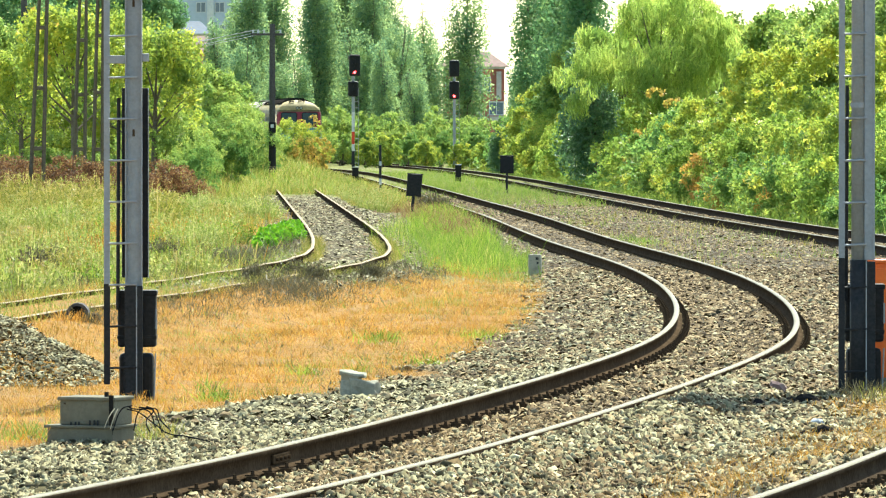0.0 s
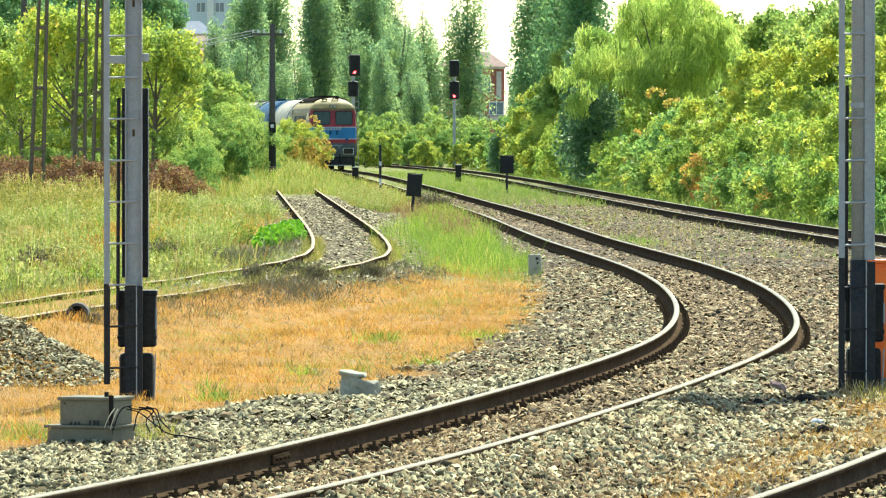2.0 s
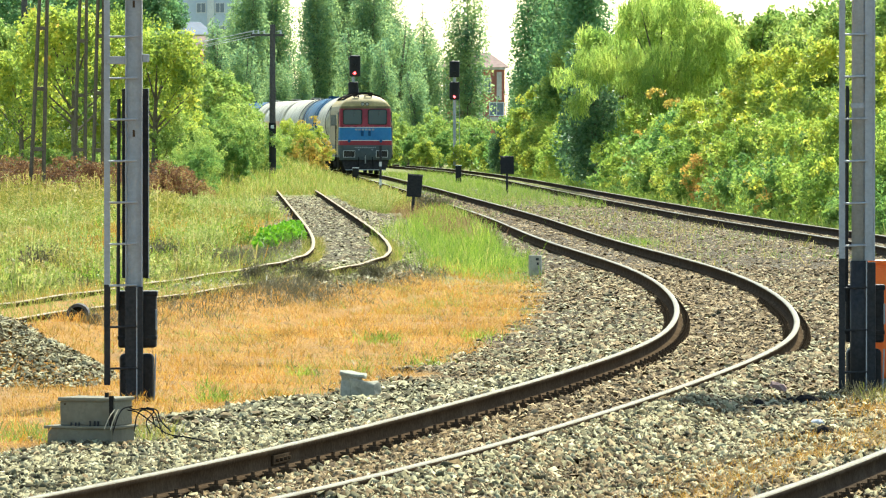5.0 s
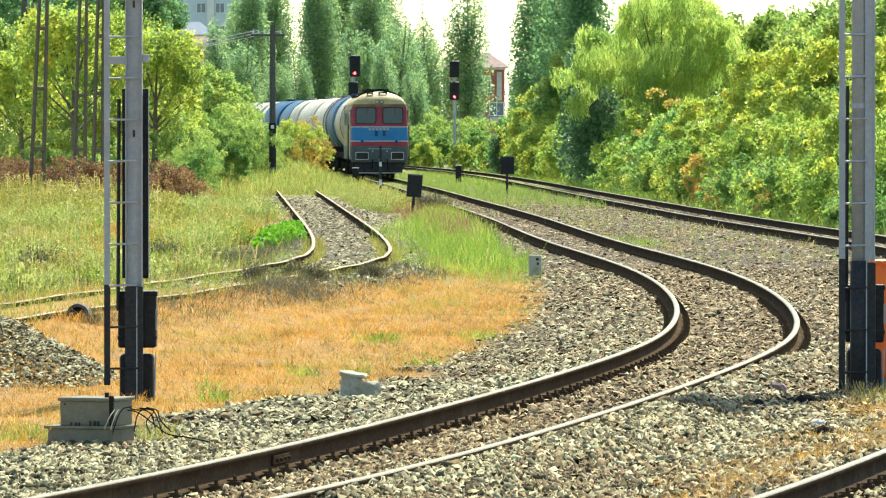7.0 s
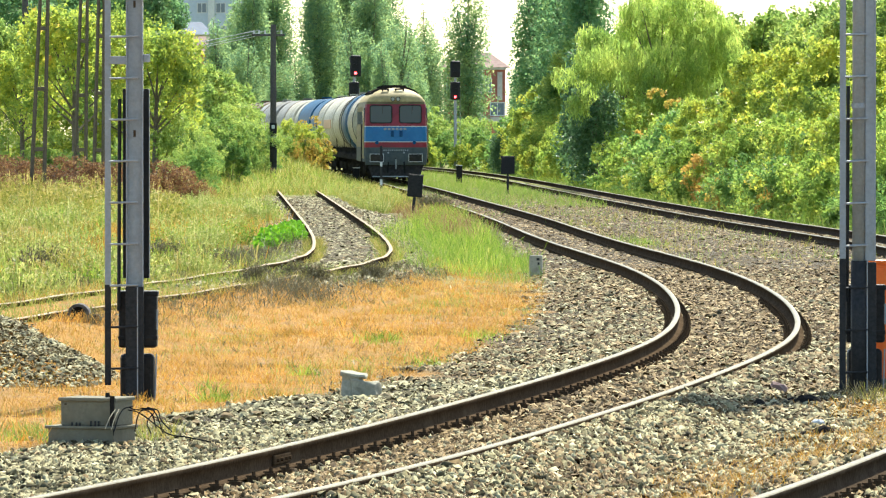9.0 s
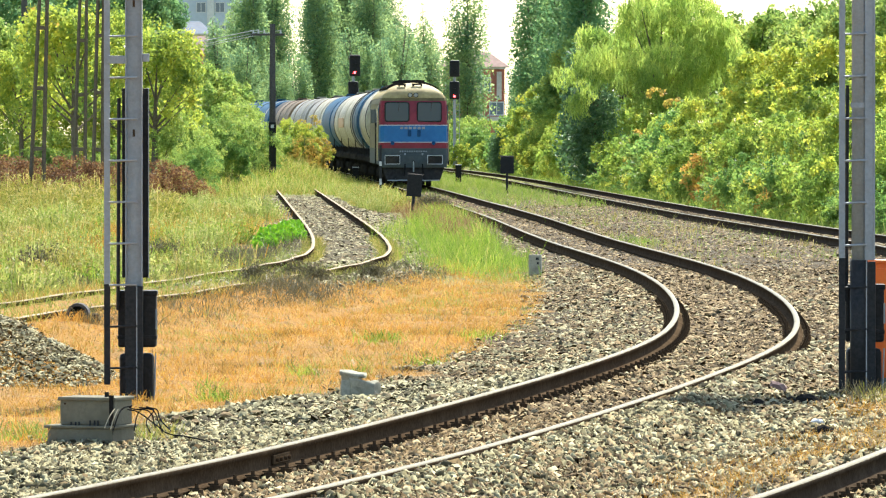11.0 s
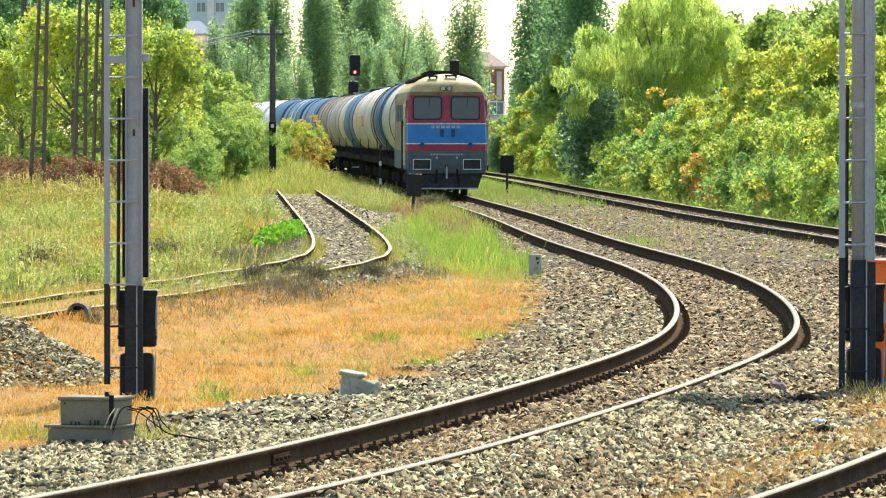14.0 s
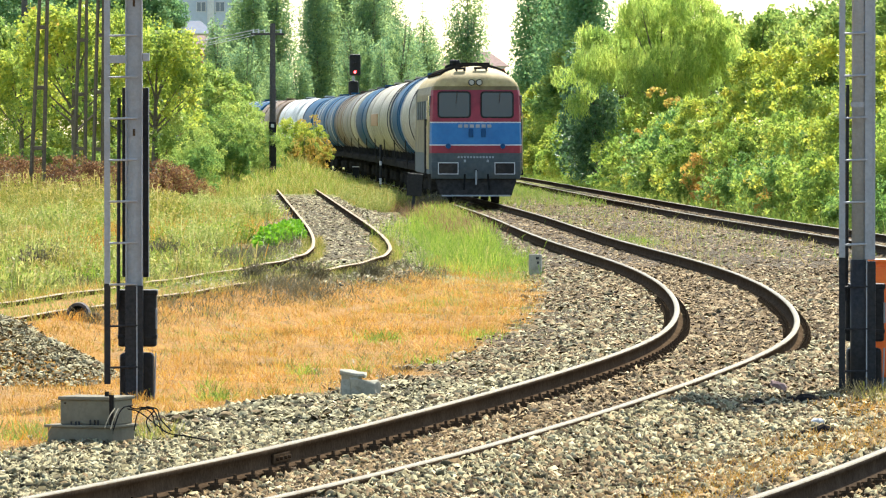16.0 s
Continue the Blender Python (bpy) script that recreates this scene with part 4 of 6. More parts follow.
# ---- trees and bushes ----
def crown_clumps(kind, h, w, r):
    """Twig centres and radii for a crown of that height and width: lobes, each set with twigs on its outside."""
    c, rad = [], []
    if kind == "poplar":
        for k in range(11):
            # upright plumes of their own height
            a, o = r.uniform(0, 6.28), w * .3 * r.uniform(0, 1) ** .7
            top = h * (1 - .30 * (o / (w * .3)) * r.uniform(.4, 1.2))
            z0 = h * r.uniform(.02, .22)
            n = 18
            for q in range(n):
                t = q / (n - 1)
                fat = w * .19 * math.sin(min(1, t * 2.6 + .25) * math.pi / 2) * (1 - t ** 5) + w * .05
                bend = 1 + .5 * t * (1 - t)
                c.append((math.cos(a) * o * bend + r.normal(0, .04) * w, math.sin(a) * o * bend + r.normal(0, .04) * w, z0 + (top - z0) * t))
                rad.append(fat * r.uniform(.7, 1.2))
        return c, rad
    lobes = 27 if kind == "round" else 30
    for _ in range(lobes):
        if kind == "round":
            d = Vector(r.normal(size=3)).normalized()
            d.z = abs(d.z) * 1.15 - .42
            lc = Vector((d.x * w * .33, d.y * w * .33, h * .52 + d.z * h * .36)) * r.uniform(.9, 1.08)
            lr = w * r.uniform(.10, .19)
        else:
            a, q = r.uniform(0, 6.28), r.uniform(.05, 1) ** .6
            lr = w * r.uniform(.075, .16)
            lc = Vector((math.cos(a) * q * w * .38, math.sin(a) * q * w * .38, max(lr * .5, r.uniform(.02, 1) ** .9 * (h - lr) * (1 - .4 * q * q))))
        for _ in range(13):
            d = Vector(r.normal(size=3)).normalized()
            d.z = d.z if d.z > -.3 else -d.z
            p = lc + d * lr * r.uniform(.75, 1.15)
            c.append((p.x, p.y, max(.1, p.z)))
            rad.append(lr * r.uniform(.22, .42))
    return c, rad


def make_tree(name, kind, h, w, leaves, size, mat, seed, label, category, group="", hang=False):
    r = np.random.RandomState(seed)
    t = thing(name, (0, 0, 0), label, category, group)
    c, rad = crown_clumps(kind, h, w, r)
    bm = bmesh.new()
    tr = max(.05, h * .022)
    if kind == "bush":
        for k in range(7 if h > 1 else 1):
            e = Vector(c[r.randint(len(c))]) * .72
            rod(bm, (r.uniform(-.1, .1), r.uniform(-.1, .1), -.2), e, tr * .5, tr * .12, 5)
    else:
        top = Vector((r.uniform(-.1, .1), r.uniform(-.1, .1), h * (.62 if kind == "poplar" else .6)))
        rod(bm, (0, 0, -.3), top * .5, tr, tr * .7, 8)
        rod(bm, top * .49, top, tr * .7, tr * .2, 8)
        for k in range(16):
            e = Vector(c[r.randint(len(c))])
            s = top * min(.95, max(.15, e.z / top.z * (.55 if kind == "poplar" else .6)))
            rod(bm, s, e, tr * .3, tr * .06, 5)
    part("trunk", bm, BARK, t)
    me = leaf_cloud("crown", c, rad, leaves, size, mat, seed + 1, .6 if kind == "round" else .2, 3, hang)
    o = new("crown", me)
    o.parent = t
    return t


def plant(proto, spots, seed):
    """The prototype goes to the first spot, its copies to the rest: (x, y, size)."""
    r = np.random.RandomState(seed)
    for k, (x, y, s) in enumerate(spots):
        m = pose(x, y, gz(x, y) - .05, 0, 0, r.uniform(0, 360))
        o = proto if k == 0 else copy_thing(proto, m)
        if k == 0:
            o.matrix_basis = m
        o.scale = (s * r.uniform(.92, 1.08), s * r.uniform(.92, 1.08), s)


def hedge(proto, spots, seed, wide):
    """As plant(), but along a line of sight and clear of the right-hand track; wide: the prototype's width."""
    out = []
    for u, y, s in spots:
        y0 = y
        while u * y / 12000 - float(right_x(y)) < 1.75 + .46 * wide * s * y / y0:
            y += 2.0
        out.append((u * y / 12000, y, s * y / y0))
    plant(proto, out, seed)


def on_ray(u, y):
    """x at the distance y on a ray that leans u / 12000 to the right."""
    return u * y / 12000


# poplars far behind
g = "row of poplars"
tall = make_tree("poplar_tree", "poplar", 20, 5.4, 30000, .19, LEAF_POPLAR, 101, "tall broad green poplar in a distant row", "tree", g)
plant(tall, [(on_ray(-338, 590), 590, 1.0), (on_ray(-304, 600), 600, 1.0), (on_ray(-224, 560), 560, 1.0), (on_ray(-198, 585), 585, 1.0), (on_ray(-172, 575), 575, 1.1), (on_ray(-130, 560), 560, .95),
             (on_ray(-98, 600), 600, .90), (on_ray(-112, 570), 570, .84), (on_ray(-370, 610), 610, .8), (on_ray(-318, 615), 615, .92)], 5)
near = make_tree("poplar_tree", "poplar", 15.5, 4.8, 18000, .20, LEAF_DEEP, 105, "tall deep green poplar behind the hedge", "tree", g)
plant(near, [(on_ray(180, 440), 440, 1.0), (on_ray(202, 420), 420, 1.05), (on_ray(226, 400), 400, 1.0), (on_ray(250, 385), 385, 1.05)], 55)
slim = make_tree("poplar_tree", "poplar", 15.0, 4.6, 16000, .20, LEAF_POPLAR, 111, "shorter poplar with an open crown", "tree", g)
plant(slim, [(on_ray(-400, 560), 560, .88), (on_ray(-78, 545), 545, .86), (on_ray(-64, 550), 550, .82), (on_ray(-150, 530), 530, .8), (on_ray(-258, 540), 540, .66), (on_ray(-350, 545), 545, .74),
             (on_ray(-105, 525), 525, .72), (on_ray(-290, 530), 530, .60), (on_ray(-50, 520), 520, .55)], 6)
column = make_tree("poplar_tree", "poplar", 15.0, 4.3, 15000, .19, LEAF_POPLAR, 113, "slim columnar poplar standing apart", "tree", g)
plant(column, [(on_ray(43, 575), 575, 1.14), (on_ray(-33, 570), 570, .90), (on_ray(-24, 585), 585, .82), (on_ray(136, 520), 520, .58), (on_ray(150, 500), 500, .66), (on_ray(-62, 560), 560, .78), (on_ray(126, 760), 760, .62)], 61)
# undergrowth at the poplars' feet
under = make_tree("bush", "bush", 4.6, 5.0, 10000, .165, LEAF_GREEN, 121, "dense green bush behind the track", "bush", "bushes behind the bend")
plant(under, [(on_ray(-100, 505), 505, .95), (on_ray(-60, 500), 500, .8), (on_ray(-20, 505), 505, .95), (on_ray(25, 510), 510, .85), (on_ray(65, 500), 500, .85),
              (on_ray(-140, 520), 520, .95), (on_ray(95, 470), 470, .8), (on_ray(-230, 500), 500, 1.05), (on_ray(-180, 515), 515, 1.05), (on_ray(-275, 520), 520, 1.1),
              (on_ray(-40, 530), 530, 1.1), (on_ray(45, 530), 530, .9), (on_ray(-320, 520), 520, 1.1), (on_ray(-370, 520), 520, 1.2)], 7)
shade = make_tree("bush", "bush", 3.8, 4.2, 9000, .15, LEAF_SHADE, 123, "darker green bush behind the track", "bush", "bushes behind the bend")
plant(shade, [(on_ray(-135, 492), 492, .8), (on_ray(-5, 490), 490, .75), (on_ray(52, 482), 482, .8), (on_ray(128, 452), 452, 1.0), (on_ray(112, 430), 430, .8), (on_ray(-62, 485), 485, .7)], 77)
lime = make_tree("bush", "bush", 3.4, 4.2, 9000, .14, LEAF_YELLOW, 125, "yellow-green bush behind the track", "bush", "bushes behind the bend")
plant(lime, [(on_ray(-112, 480), 480, .9), (on_ray(-35, 475), 475, .7), (on_ray(30, 470), 470, .65), (on_ray(78, 440), 440, .75), (on_ray(100, 455), 455, .9)], 8)
# the hedge along the right-hand track
big = make_tree("willow_tree", "round", 8.8, 8.2, 62000, .115, LEAF_WILLOW, 131, "large rounded bright green willow with drooping strands", "tree", hang=True)
hedge(big, [(385, 262, 1.02)], 9, 6.0)
big2 = make_tree("tree", "round", 9.0, 7.4, 15000, .205, LEAF_GREEN, 133, "broad green tree in the hedge", "tree", "trees in the hedge")
hedge(big2, [(545, 340, 1.05), (660, 320, 1.0), (770, 300, 1.05), (262, 380, .95), (610, 360, 1.1),
             (470, 390, 1.15), (320, 400, 1.1), (720, 330, 1.1), (840, 290, 1.1), (400, 420, 1.2)], 10, 7.4)
yel = make_tree("bush", "bush", 5.2, 5.0, 15000, .122, LEAF_YELLOW, 135, "tall yellowing bush in the hedge beside the track", "bush", "hedge bushes")
hedge(yel, [(182, 285, .62), (212, 292, .6), (572, 205, .95), (690, 195, 1.05), (455, 235, .72), (775, 185, 1.05), (165, 350, .95), (620, 222, 1.1),
            (505, 222, .75), (192, 300, .72), (158, 310, .5), (735, 215, 1.15), (150, 390, .8)], 11, 5.0)
lim2 = make_tree("bush", "bush", 4.0, 4.6, 13000, .115, LEAF_BRIGHT, 137, "bright green bush in the hedge beside the track", "bush", "hedge bushes")
hedge(lim2, [(360, 232, .95), (420, 215, .9), (640, 182, .85), (720, 172, .85), (205, 320, .95), (480, 203, .78),
             (310, 255, .9), (800, 165, .8), (180, 345, .8), (560, 188, .7), (235, 300, .8), (288, 275, 1.1), (330, 285, 1.1), (500, 235, 1.0), (455, 250, 1.05)], 12, 4.6)
low = make_tree("bush", "bush", 2.0, 3.2, 4500, .12, LEAF_BRIGHT, 181, "low green bush at the hedge's foot", "bush", "low hedge bushes")
hedge(low, [(u, 150, .55 + .12 * (u % 3)) for u in range(165, 800, 38)], 182, 3.2)
# darker leaves that stand for shaded gaps along the hedge's foot
low2 = make_tree("bush", "bush", 2.4, 3.0, 5500, .105, LEAF_SHADE, 183, "low deep green bush at the hedge's foot", "bush", "low hedge bushes")
hedge(low2, [(u, 150, .5 + .14 * (u % 4)) for u in range(150, 790, 57)], 184, 3.0)
dark = make_tree("tree", "poplar", 6.4, 2.6, 11000, .14, LEAF_DARK, 139, "dark dense columnar shrub in the hedge", "tree")
hedge(dark, [(258, 248, .95), (100, 380, .5), (270, 262, .9)], 13, 1.6)
# left: trees behind the meadow
back = make_tree("tree", "round", 13, 9.0, 24000, .20, LEAF_DEEP, 151, "tall shady dark green tree behind the meadow", "tree", "trees behind the meadow")
plant(back, [(on_ray(-790, 350), 350, .95), (on_ray(-690, 360), 360, .9), (on_ray(-625, 365), 365, 1.05), (on_ray(-565, 352), 352, .82), (on_ray(-535, 370), 370, .78), (on_ray(-745, 372), 372, 1.05)], 19)
lt = make_tree("tree", "round", 6.4, 5.8, 11000, .16, LEAF_GREEN, 141, "leafy green tree behind the meadow", "tree", "trees behind the meadow")
plant(lt, [(on_ray(-420, 315), 315, .78), (on_ray(-480, 300), 300, .95), (on_ray(-380, 330), 330, .7), (on_ray(-690, 290), 290, 1.0), (on_ray(-800, 300), 300, 1.1), (on_ray(-600, 300), 300, 1.0)], 14)
ly = make_tree("tree", "round", 7.4, 5.6, 9000, .16, LEAF_YELLOW, 143, "yellow-green tree turning in autumn", "tree", "trees behind the meadow")
plant(ly, [(on_ray(-512, 275), 275, 1.02), (on_ray(-650, 270), 270, 1.14), (on_ray(-745, 280), 280, .86), (on_ray(-590, 285), 285, 1.12), (on_ray(-545, 280), 280, .95)], 15)
lb = make_tree("bush", "bush", 3.2, 3.4, 9000, .10, LEAF_YELLOW, 145, "yellowing bush beside the track", "bush", "bushes before the bend")
plant(lb, [(on_ray(-255, 322), 322, .72), (on_ray(-238, 326), 326, .78), (on_ray(-275, 335), 335, .75)], 16)
au = make_tree("bush", "bush", 3.2, 2.2, 6500, .085, LEAF_AUTUMN, 146, "slender bush turning orange beside the track", "bush", "bushes before the bend")
plant(au, [(on_ray(-230, 324), 324, .95), (on_ray(-244, 320), 320, .82), (on_ray(392, 285), 285, 1.55), (on_ray(415, 290), 290, 1.4)], 116)
lg = make_tree("bush", "bush", 3.6, 3.8, 12000, .082, LEAF_GREEN, 147, "green bush on the meadow's edge", "bush", "bushes before the bend")
plant(lg, [(on_ray(-345, 300), 300, 1.0), (on_ray(-400, 285), 285, 1.05), (on_ray(-460, 275), 275, .95), (on_ray(-318, 315), 315, .8), (on_ray(-440, 260), 260, .8)], 17)
sd = make_tree("bush", "bush", 3.2, 2.6, 9000, .08, LEAF_SHADE, 144, "dark green bush on the meadow's edge", "bush", "bushes before the bend")
plant(sd, [(on_ray(-372, 284), 284, .85), (on_ray(-322, 302), 302, .8), (on_ray(-430, 258), 258, .7), (on_ray(-415, 292), 292, 1.15)], 117)
sh = make_tree("bush", "bush", 3.4, 3.8, 8000, .12, LEAF_GREEN, 148, "shady green bush under the trees", "bush", "bushes under the trees")
plant(sh, [(on_ray(-770, 266), 266, .62), (on_ray(-700, 268), 268, .66), (on_ray(-625, 266), 266, .6), (on_ray(-560, 264), 264, .66)], 17)
gold = make_tree("bush", "bush", 4.4, 4.6, 6500, .125, LEAF_YELLOW, 185, "tall golden-green bush under the trees", "bush", "bushes under the trees")
plant(gold, [(on_ray(-775, 290), 290, 1.0), (on_ray(-700, 284), 284, .95), (on_ray(-630, 290), 290, 1.0), (on_ray(-565, 282), 282, .9), (on_ray(-500, 292), 292, .9)], 186)
rs = make_tree("bush", "bush", 1.5, 3.4, 8500, .075, LEAF_RUST, 149, "low withered rust-brown bramble thicket", "bush", "withered brambles")
plant(rs, [(on_ray(-740, 240), 240, 1.0), (on_ray(-660, 238), 238, 1.0), (on_ray(-590, 240), 240, .95), (on_ray(-520, 235), 235, 1.0), (on_ray(-470, 238), 238, .85), (on_ray(-780, 236), 236, 1.0), (on_ray(-555, 232), 232, .8), (on_ray(-765, 214), 214, .72), (on_ray(-705, 209), 209, .55), (on_ray(-648, 217), 217, .6)], 18)
def stalk_clump(h, w, n, mat, seed, label, group, ears=7):
    """A tuft of thin stems with seed heads on their upper ends."""
    r = np.random.RandomState(seed)
    t = thing("weed_clump", (0, 0, 0), label, "weeds", group)
    a, q = r.uniform(0, 6.28, n), np.sqrt(r.uniform(0, 1, n))
    out = np.stack([np.cos(a), np.sin(a), 0 * a], 1)
    hh = h * r.uniform(.35, 1.0, n) * (1.1 - .45 * q)
    foot = out * (q * w * .36)[:, None] - (0, 0, .05)
    tip = foot + out * (q * w * .22 + r.normal(0, .06, n))[:, None] + np.stack([r.normal(0, .05, n), r.normal(0, .05, n), hh], 1)
    b = r.uniform(0, 6.28, n)
    side = np.stack([np.cos(b), np.sin(b), 0 * b], 1) * r.uniform(.006, .011, n)[:, None]
    v = np.stack([foot - side, foot + side, tip + side * .5, tip - side * .5], 1).reshape(-1, 3)
    k = np.repeat(np.arange(n), ears)
    at = foot[k] + (tip - foot)[k] * r.uniform(.45, 1.03, len(k))[:, None] + r.normal(0, .03, (len(k), 3))
    quad = np.array([(-.35, -.3, -.6), (.4, -.1, -.3), (.1, .25, .8), (-.2, .25, .2)])
    ear = np.einsum("nij,kj->nki", turns(len(k), r), quad) * r.uniform(.022, .055, len(k))[:, None, None] + at[:, None, :]
    v = np.concatenate([v, ear.reshape(-1, 3)])
    o = new("growth", quick_mesh("growth", v, np.arange(len(v)).reshape(-1, 4), [mat]))
    o.parent, o["kind"] = t, "stuff"
    return t


weed = stalk_clump(.95, 1.3, 170, WEED_PALE, 155, "clump of tall yellow-green weeds in the meadow", "weed clumps in the meadow")
rw = np.random.RandomState(156)
spots = []
while len(spots) < 46:
    wy = rw.uniform(98, 235)
    wx = rw.uniform(-.066, -.01) * wy
    if wx < float(siding_x(wy)) - 1.6 and ((wx + 4.2) / 1.0) ** 2 + ((wy - 138) / 16) ** 2 > 1:
        spots.append((wx, wy, rw.uniform(.45, 1.1)))
pale = stalk_clump(.85, 1.5, 150, GRASS_MEADOW, 158, "clump of pale dry seeding weeds in the meadow", "weed clumps in the meadow")
tufts = []
while len(tufts) < 62:
    wy = rw.uniform(100, 240)
    wx = rw.uniform(-.066, -.018) * wy
    dry_patch = ((wx + 6.7) / .9) ** 2 + ((wy - 142) / 16) ** 2 < 1
    if wx < float(siding_x(wy)) - 2.2 and not dry_patch and ((wx + 4.2) / 1.1) ** 2 + ((wy - 142) / 18) ** 2 > 1:
        tufts.append((wx, wy, rw.uniform(.35, .85)))
# taller growth between siding and main track, before the brambles and beside the siding
tufts += [(on_ray(rw.uniform(-150, -92), wy), wy, rw.uniform(.75, 1.1)) for wy in np.linspace(222, 258, 12)]
spots += [(on_ray(rw.uniform(-165, -95), wy), wy, rw.uniform(.7, 1.05)) for wy in np.linspace(218, 256, 8)]
tufts += [(on_ray(rw.uniform(-784, -480), wy), wy, rw.uniform(1.0, 1.45)) for wy in np.linspace(168, 205, 16)]
tufts += [(on_ray(rw.uniform(-784, -570), wy), wy, rw.uniform(.5, .75)) for wy in np.linspace(108, 132, 12)]
plant(weed, spots, 157)
plant(pale, tufts, 159)
fresh = stalk_clump(.7, 1.2, 170, GRASS_LUSH, 167, "clump of fresh green weeds in the meadow", "weed clumps in the meadow")
greens = []
while len(greens) < 44:
    wy = rw.uniform(98, 215)
    wx = rw.uniform(-.066, -.016) * wy
    if wx < float(siding_x(wy)) - 1.5 and ((wx + 4.2) / 1.0) ** 2 + ((wy - 138) / 16) ** 2 > 1:
        greens.append((wx, wy, rw.uniform(.4, 1.0)))
plant(fresh, greens, 168)
dead = stalk_clump(.8, .8, 200, WEED_GREY, 163, "clump of grey dead weeds beside the rail", "dead weed clumps")
plant(dead, [(on_ray(-22, 214), 214, 1.0), (on_ray(-2, 218), 218, .8), (on_ray(-40, 226), 226, .8), (on_ray(-265, 107), 107, .6), (on_ray(-230, 106), 106, .55), (on_ray(-330, 104), 104, .6), (on_ray(-130, 112), 112, .5),
            (on_ray(-505, 128), 128, .7), (on_ray(-490, 126), 126, .8), (on_ray(-690, 118), 118, .8), (on_ray(-720, 112), 112, .9)], 164)
orange = make_tree("bush", "bush", 1.8, 2.2, 5000, .08, LEAF_AUTUMN, 153, "small shrub with orange autumn leaves in the hedge", "bush", "hedge bushes")
hedge(orange, [(488, 192, 1.05), (522, 190, .9), (590, 176, .6)], 20, 2.2)


# ---- masts beside the line ----
def mast(x, y, label, round_side, panel, lx, rung, up, foot):
    """lx: the ladder's rail; rung: its lowest rung; up: how much higher the boxes sit; foot: the ladder's lower end."""
    z = gz(x, y)
    t = thing("signal_mast", (x, y, z), label, "signal mast", "signal masts")
    H = 8.0
    w = .084
    low = 1.3 if round_side else 1.14
    if round_side:
        part("tube", R((-.045, 0, low), (-.045, 0, H), .066, n=24), GREY_PAINT, t, "light grey painted steel tube", True)
        part("channel", B(.012, -.05, low, .112, .05, H, bevel=.006), GREY_PAINT, t)
        part("lip", B(.098, -.062, low, .114, -.048, H, bevel=.003), GREY_PAINT, t)
        part("tube_foot", R((-.04, 0, -.2), (-.04, 0, low), .085, n=24), BLACK_PAINT, t, "black painted foot of the tube", True)
        part("channel_foot", B(.01, -.06, -.2, .12, .06, low - .015, bevel=.006), BLACK_PAINT, t)
        part("collar", R((-.045, 0, 2.78), (-.045, 0, 2.83), .074, n=24), GREY_PAINT, t)
    else:
        # two channels back to back with a web between them
        part("pole", B(-w, -.02, low, w, .02, H, bevel=.004), GREY_PAINT, t, "light grey painted steel pole")
        part("flange", B(-w, -.07, low, -w + .012, .07, H, bevel=.003), GREY_PAINT, t)
        part("flange", B(w - .012, -.07, low, w, .07, H, bevel=.003), GREY_PAINT, t)
        part("base", B(-w - .004, -.074, -.2, w + .004, .074, low, bevel=.006), BLACK_PAINT, t, "black painted foot of the mast")
        part("bracket", B(lx, -.045, 3.34, -w, -.025, 3.42, bevel=.004), GREY_PAINT, t)
        part("clamp", B(w, -.05, 3.36, w + .07, .0, 3.44, bevel=.006), GREY_PAINT, t)
        for zz in (2.62, 3.9):
            part("slot", B(-.012, -.024, zz, .012, -.0195, zz + .07), RUST, t, "rusty slot")
    part("ladder_rail", B(lx - .030, -.03, low + .02, lx + .030, -.012, H, bevel=.004), GREY_PAINT, t)
    part("ladder_foot", B(lx - .031, -.032, foot, lx + .031, -.010, low + .02, bevel=.004), BLACK_PAINT, t, "black painted foot of the ladder")
    k = rung
    while k < H - .2:
        part("rung", R((lx + .02, -.08 if k > low else -.085, k), (.035, -.08, k + .006), .011, n=6), GREY_PAINT if k > low else BLACK_PAINT, t)
        k += .41
    # relay boxes behind the foot
    bx = part("relay_box", B(-.165, .09, .42 + up, .215, .34, .97 + up, bevel=.025), BLACK_BOX, t, "black relay box")
    part("lid", B(-.175, .085, .93 + up, .225, .345, .985 + up, bevel=.012), BLACK_BOX, bx)
    part("strap", B(-.17, .084, .50 + up, .22, .346, .54 + up, bevel=.006), BLACK_BOX, bx)
    part("hinge", R((.215, .10, .60 + up), (.215, .10, .80 + up), .012, n=6), GREY_PAINT, bx)
    bx = part("lower_box", B(-.15, .08, -.1, .19, .30, .36 + up, bevel=.04), BLACK_BOX, t, "black cable box at the mast's foot")
    part("cable", R((.195, .08, -.05), (.21, .08, .36 + up), .008, n=6), GREY_PAINT, bx)
    part("conduit", R((-.16, .03, .9), (-.15, .03, 3.0), .018, n=8), BLACK_PAINT, t)
    part("wire", R((.03, -.08, -.1), (.03, -.08, low), .006, n=5), GREY_PAINT, t)
    if panel:
        p = part("back_panel", B(-.125, .13, 1.22, .135, .17, 3.1, bevel=.01), BLACK_BOX, t, "tall black sighting board")
        part("edge_strip", B(.135, .128, 1.22, .142, .172, 3.1), GREY_PAINT, p)
    # the signal head that throws the broad end of the mast's shadow
    hd = part("signal_head", B(-.28, -.14, 6.7, .30, .1, 8.4, bevel=.06), BLACK_BOX, t, "black signal head high on the mast")
    for zz in (7.0, 7.5, 8.0):
        part("visor", B(-.13, -.36, zz + .14, .15, -.13, zz + .155), BLACK_BOX, hd)
    return t


mast(-3.06, 67.1, "grey steel signal mast with ladder and black foot in dry grass", False, True, -.265, .33, .11, .165)
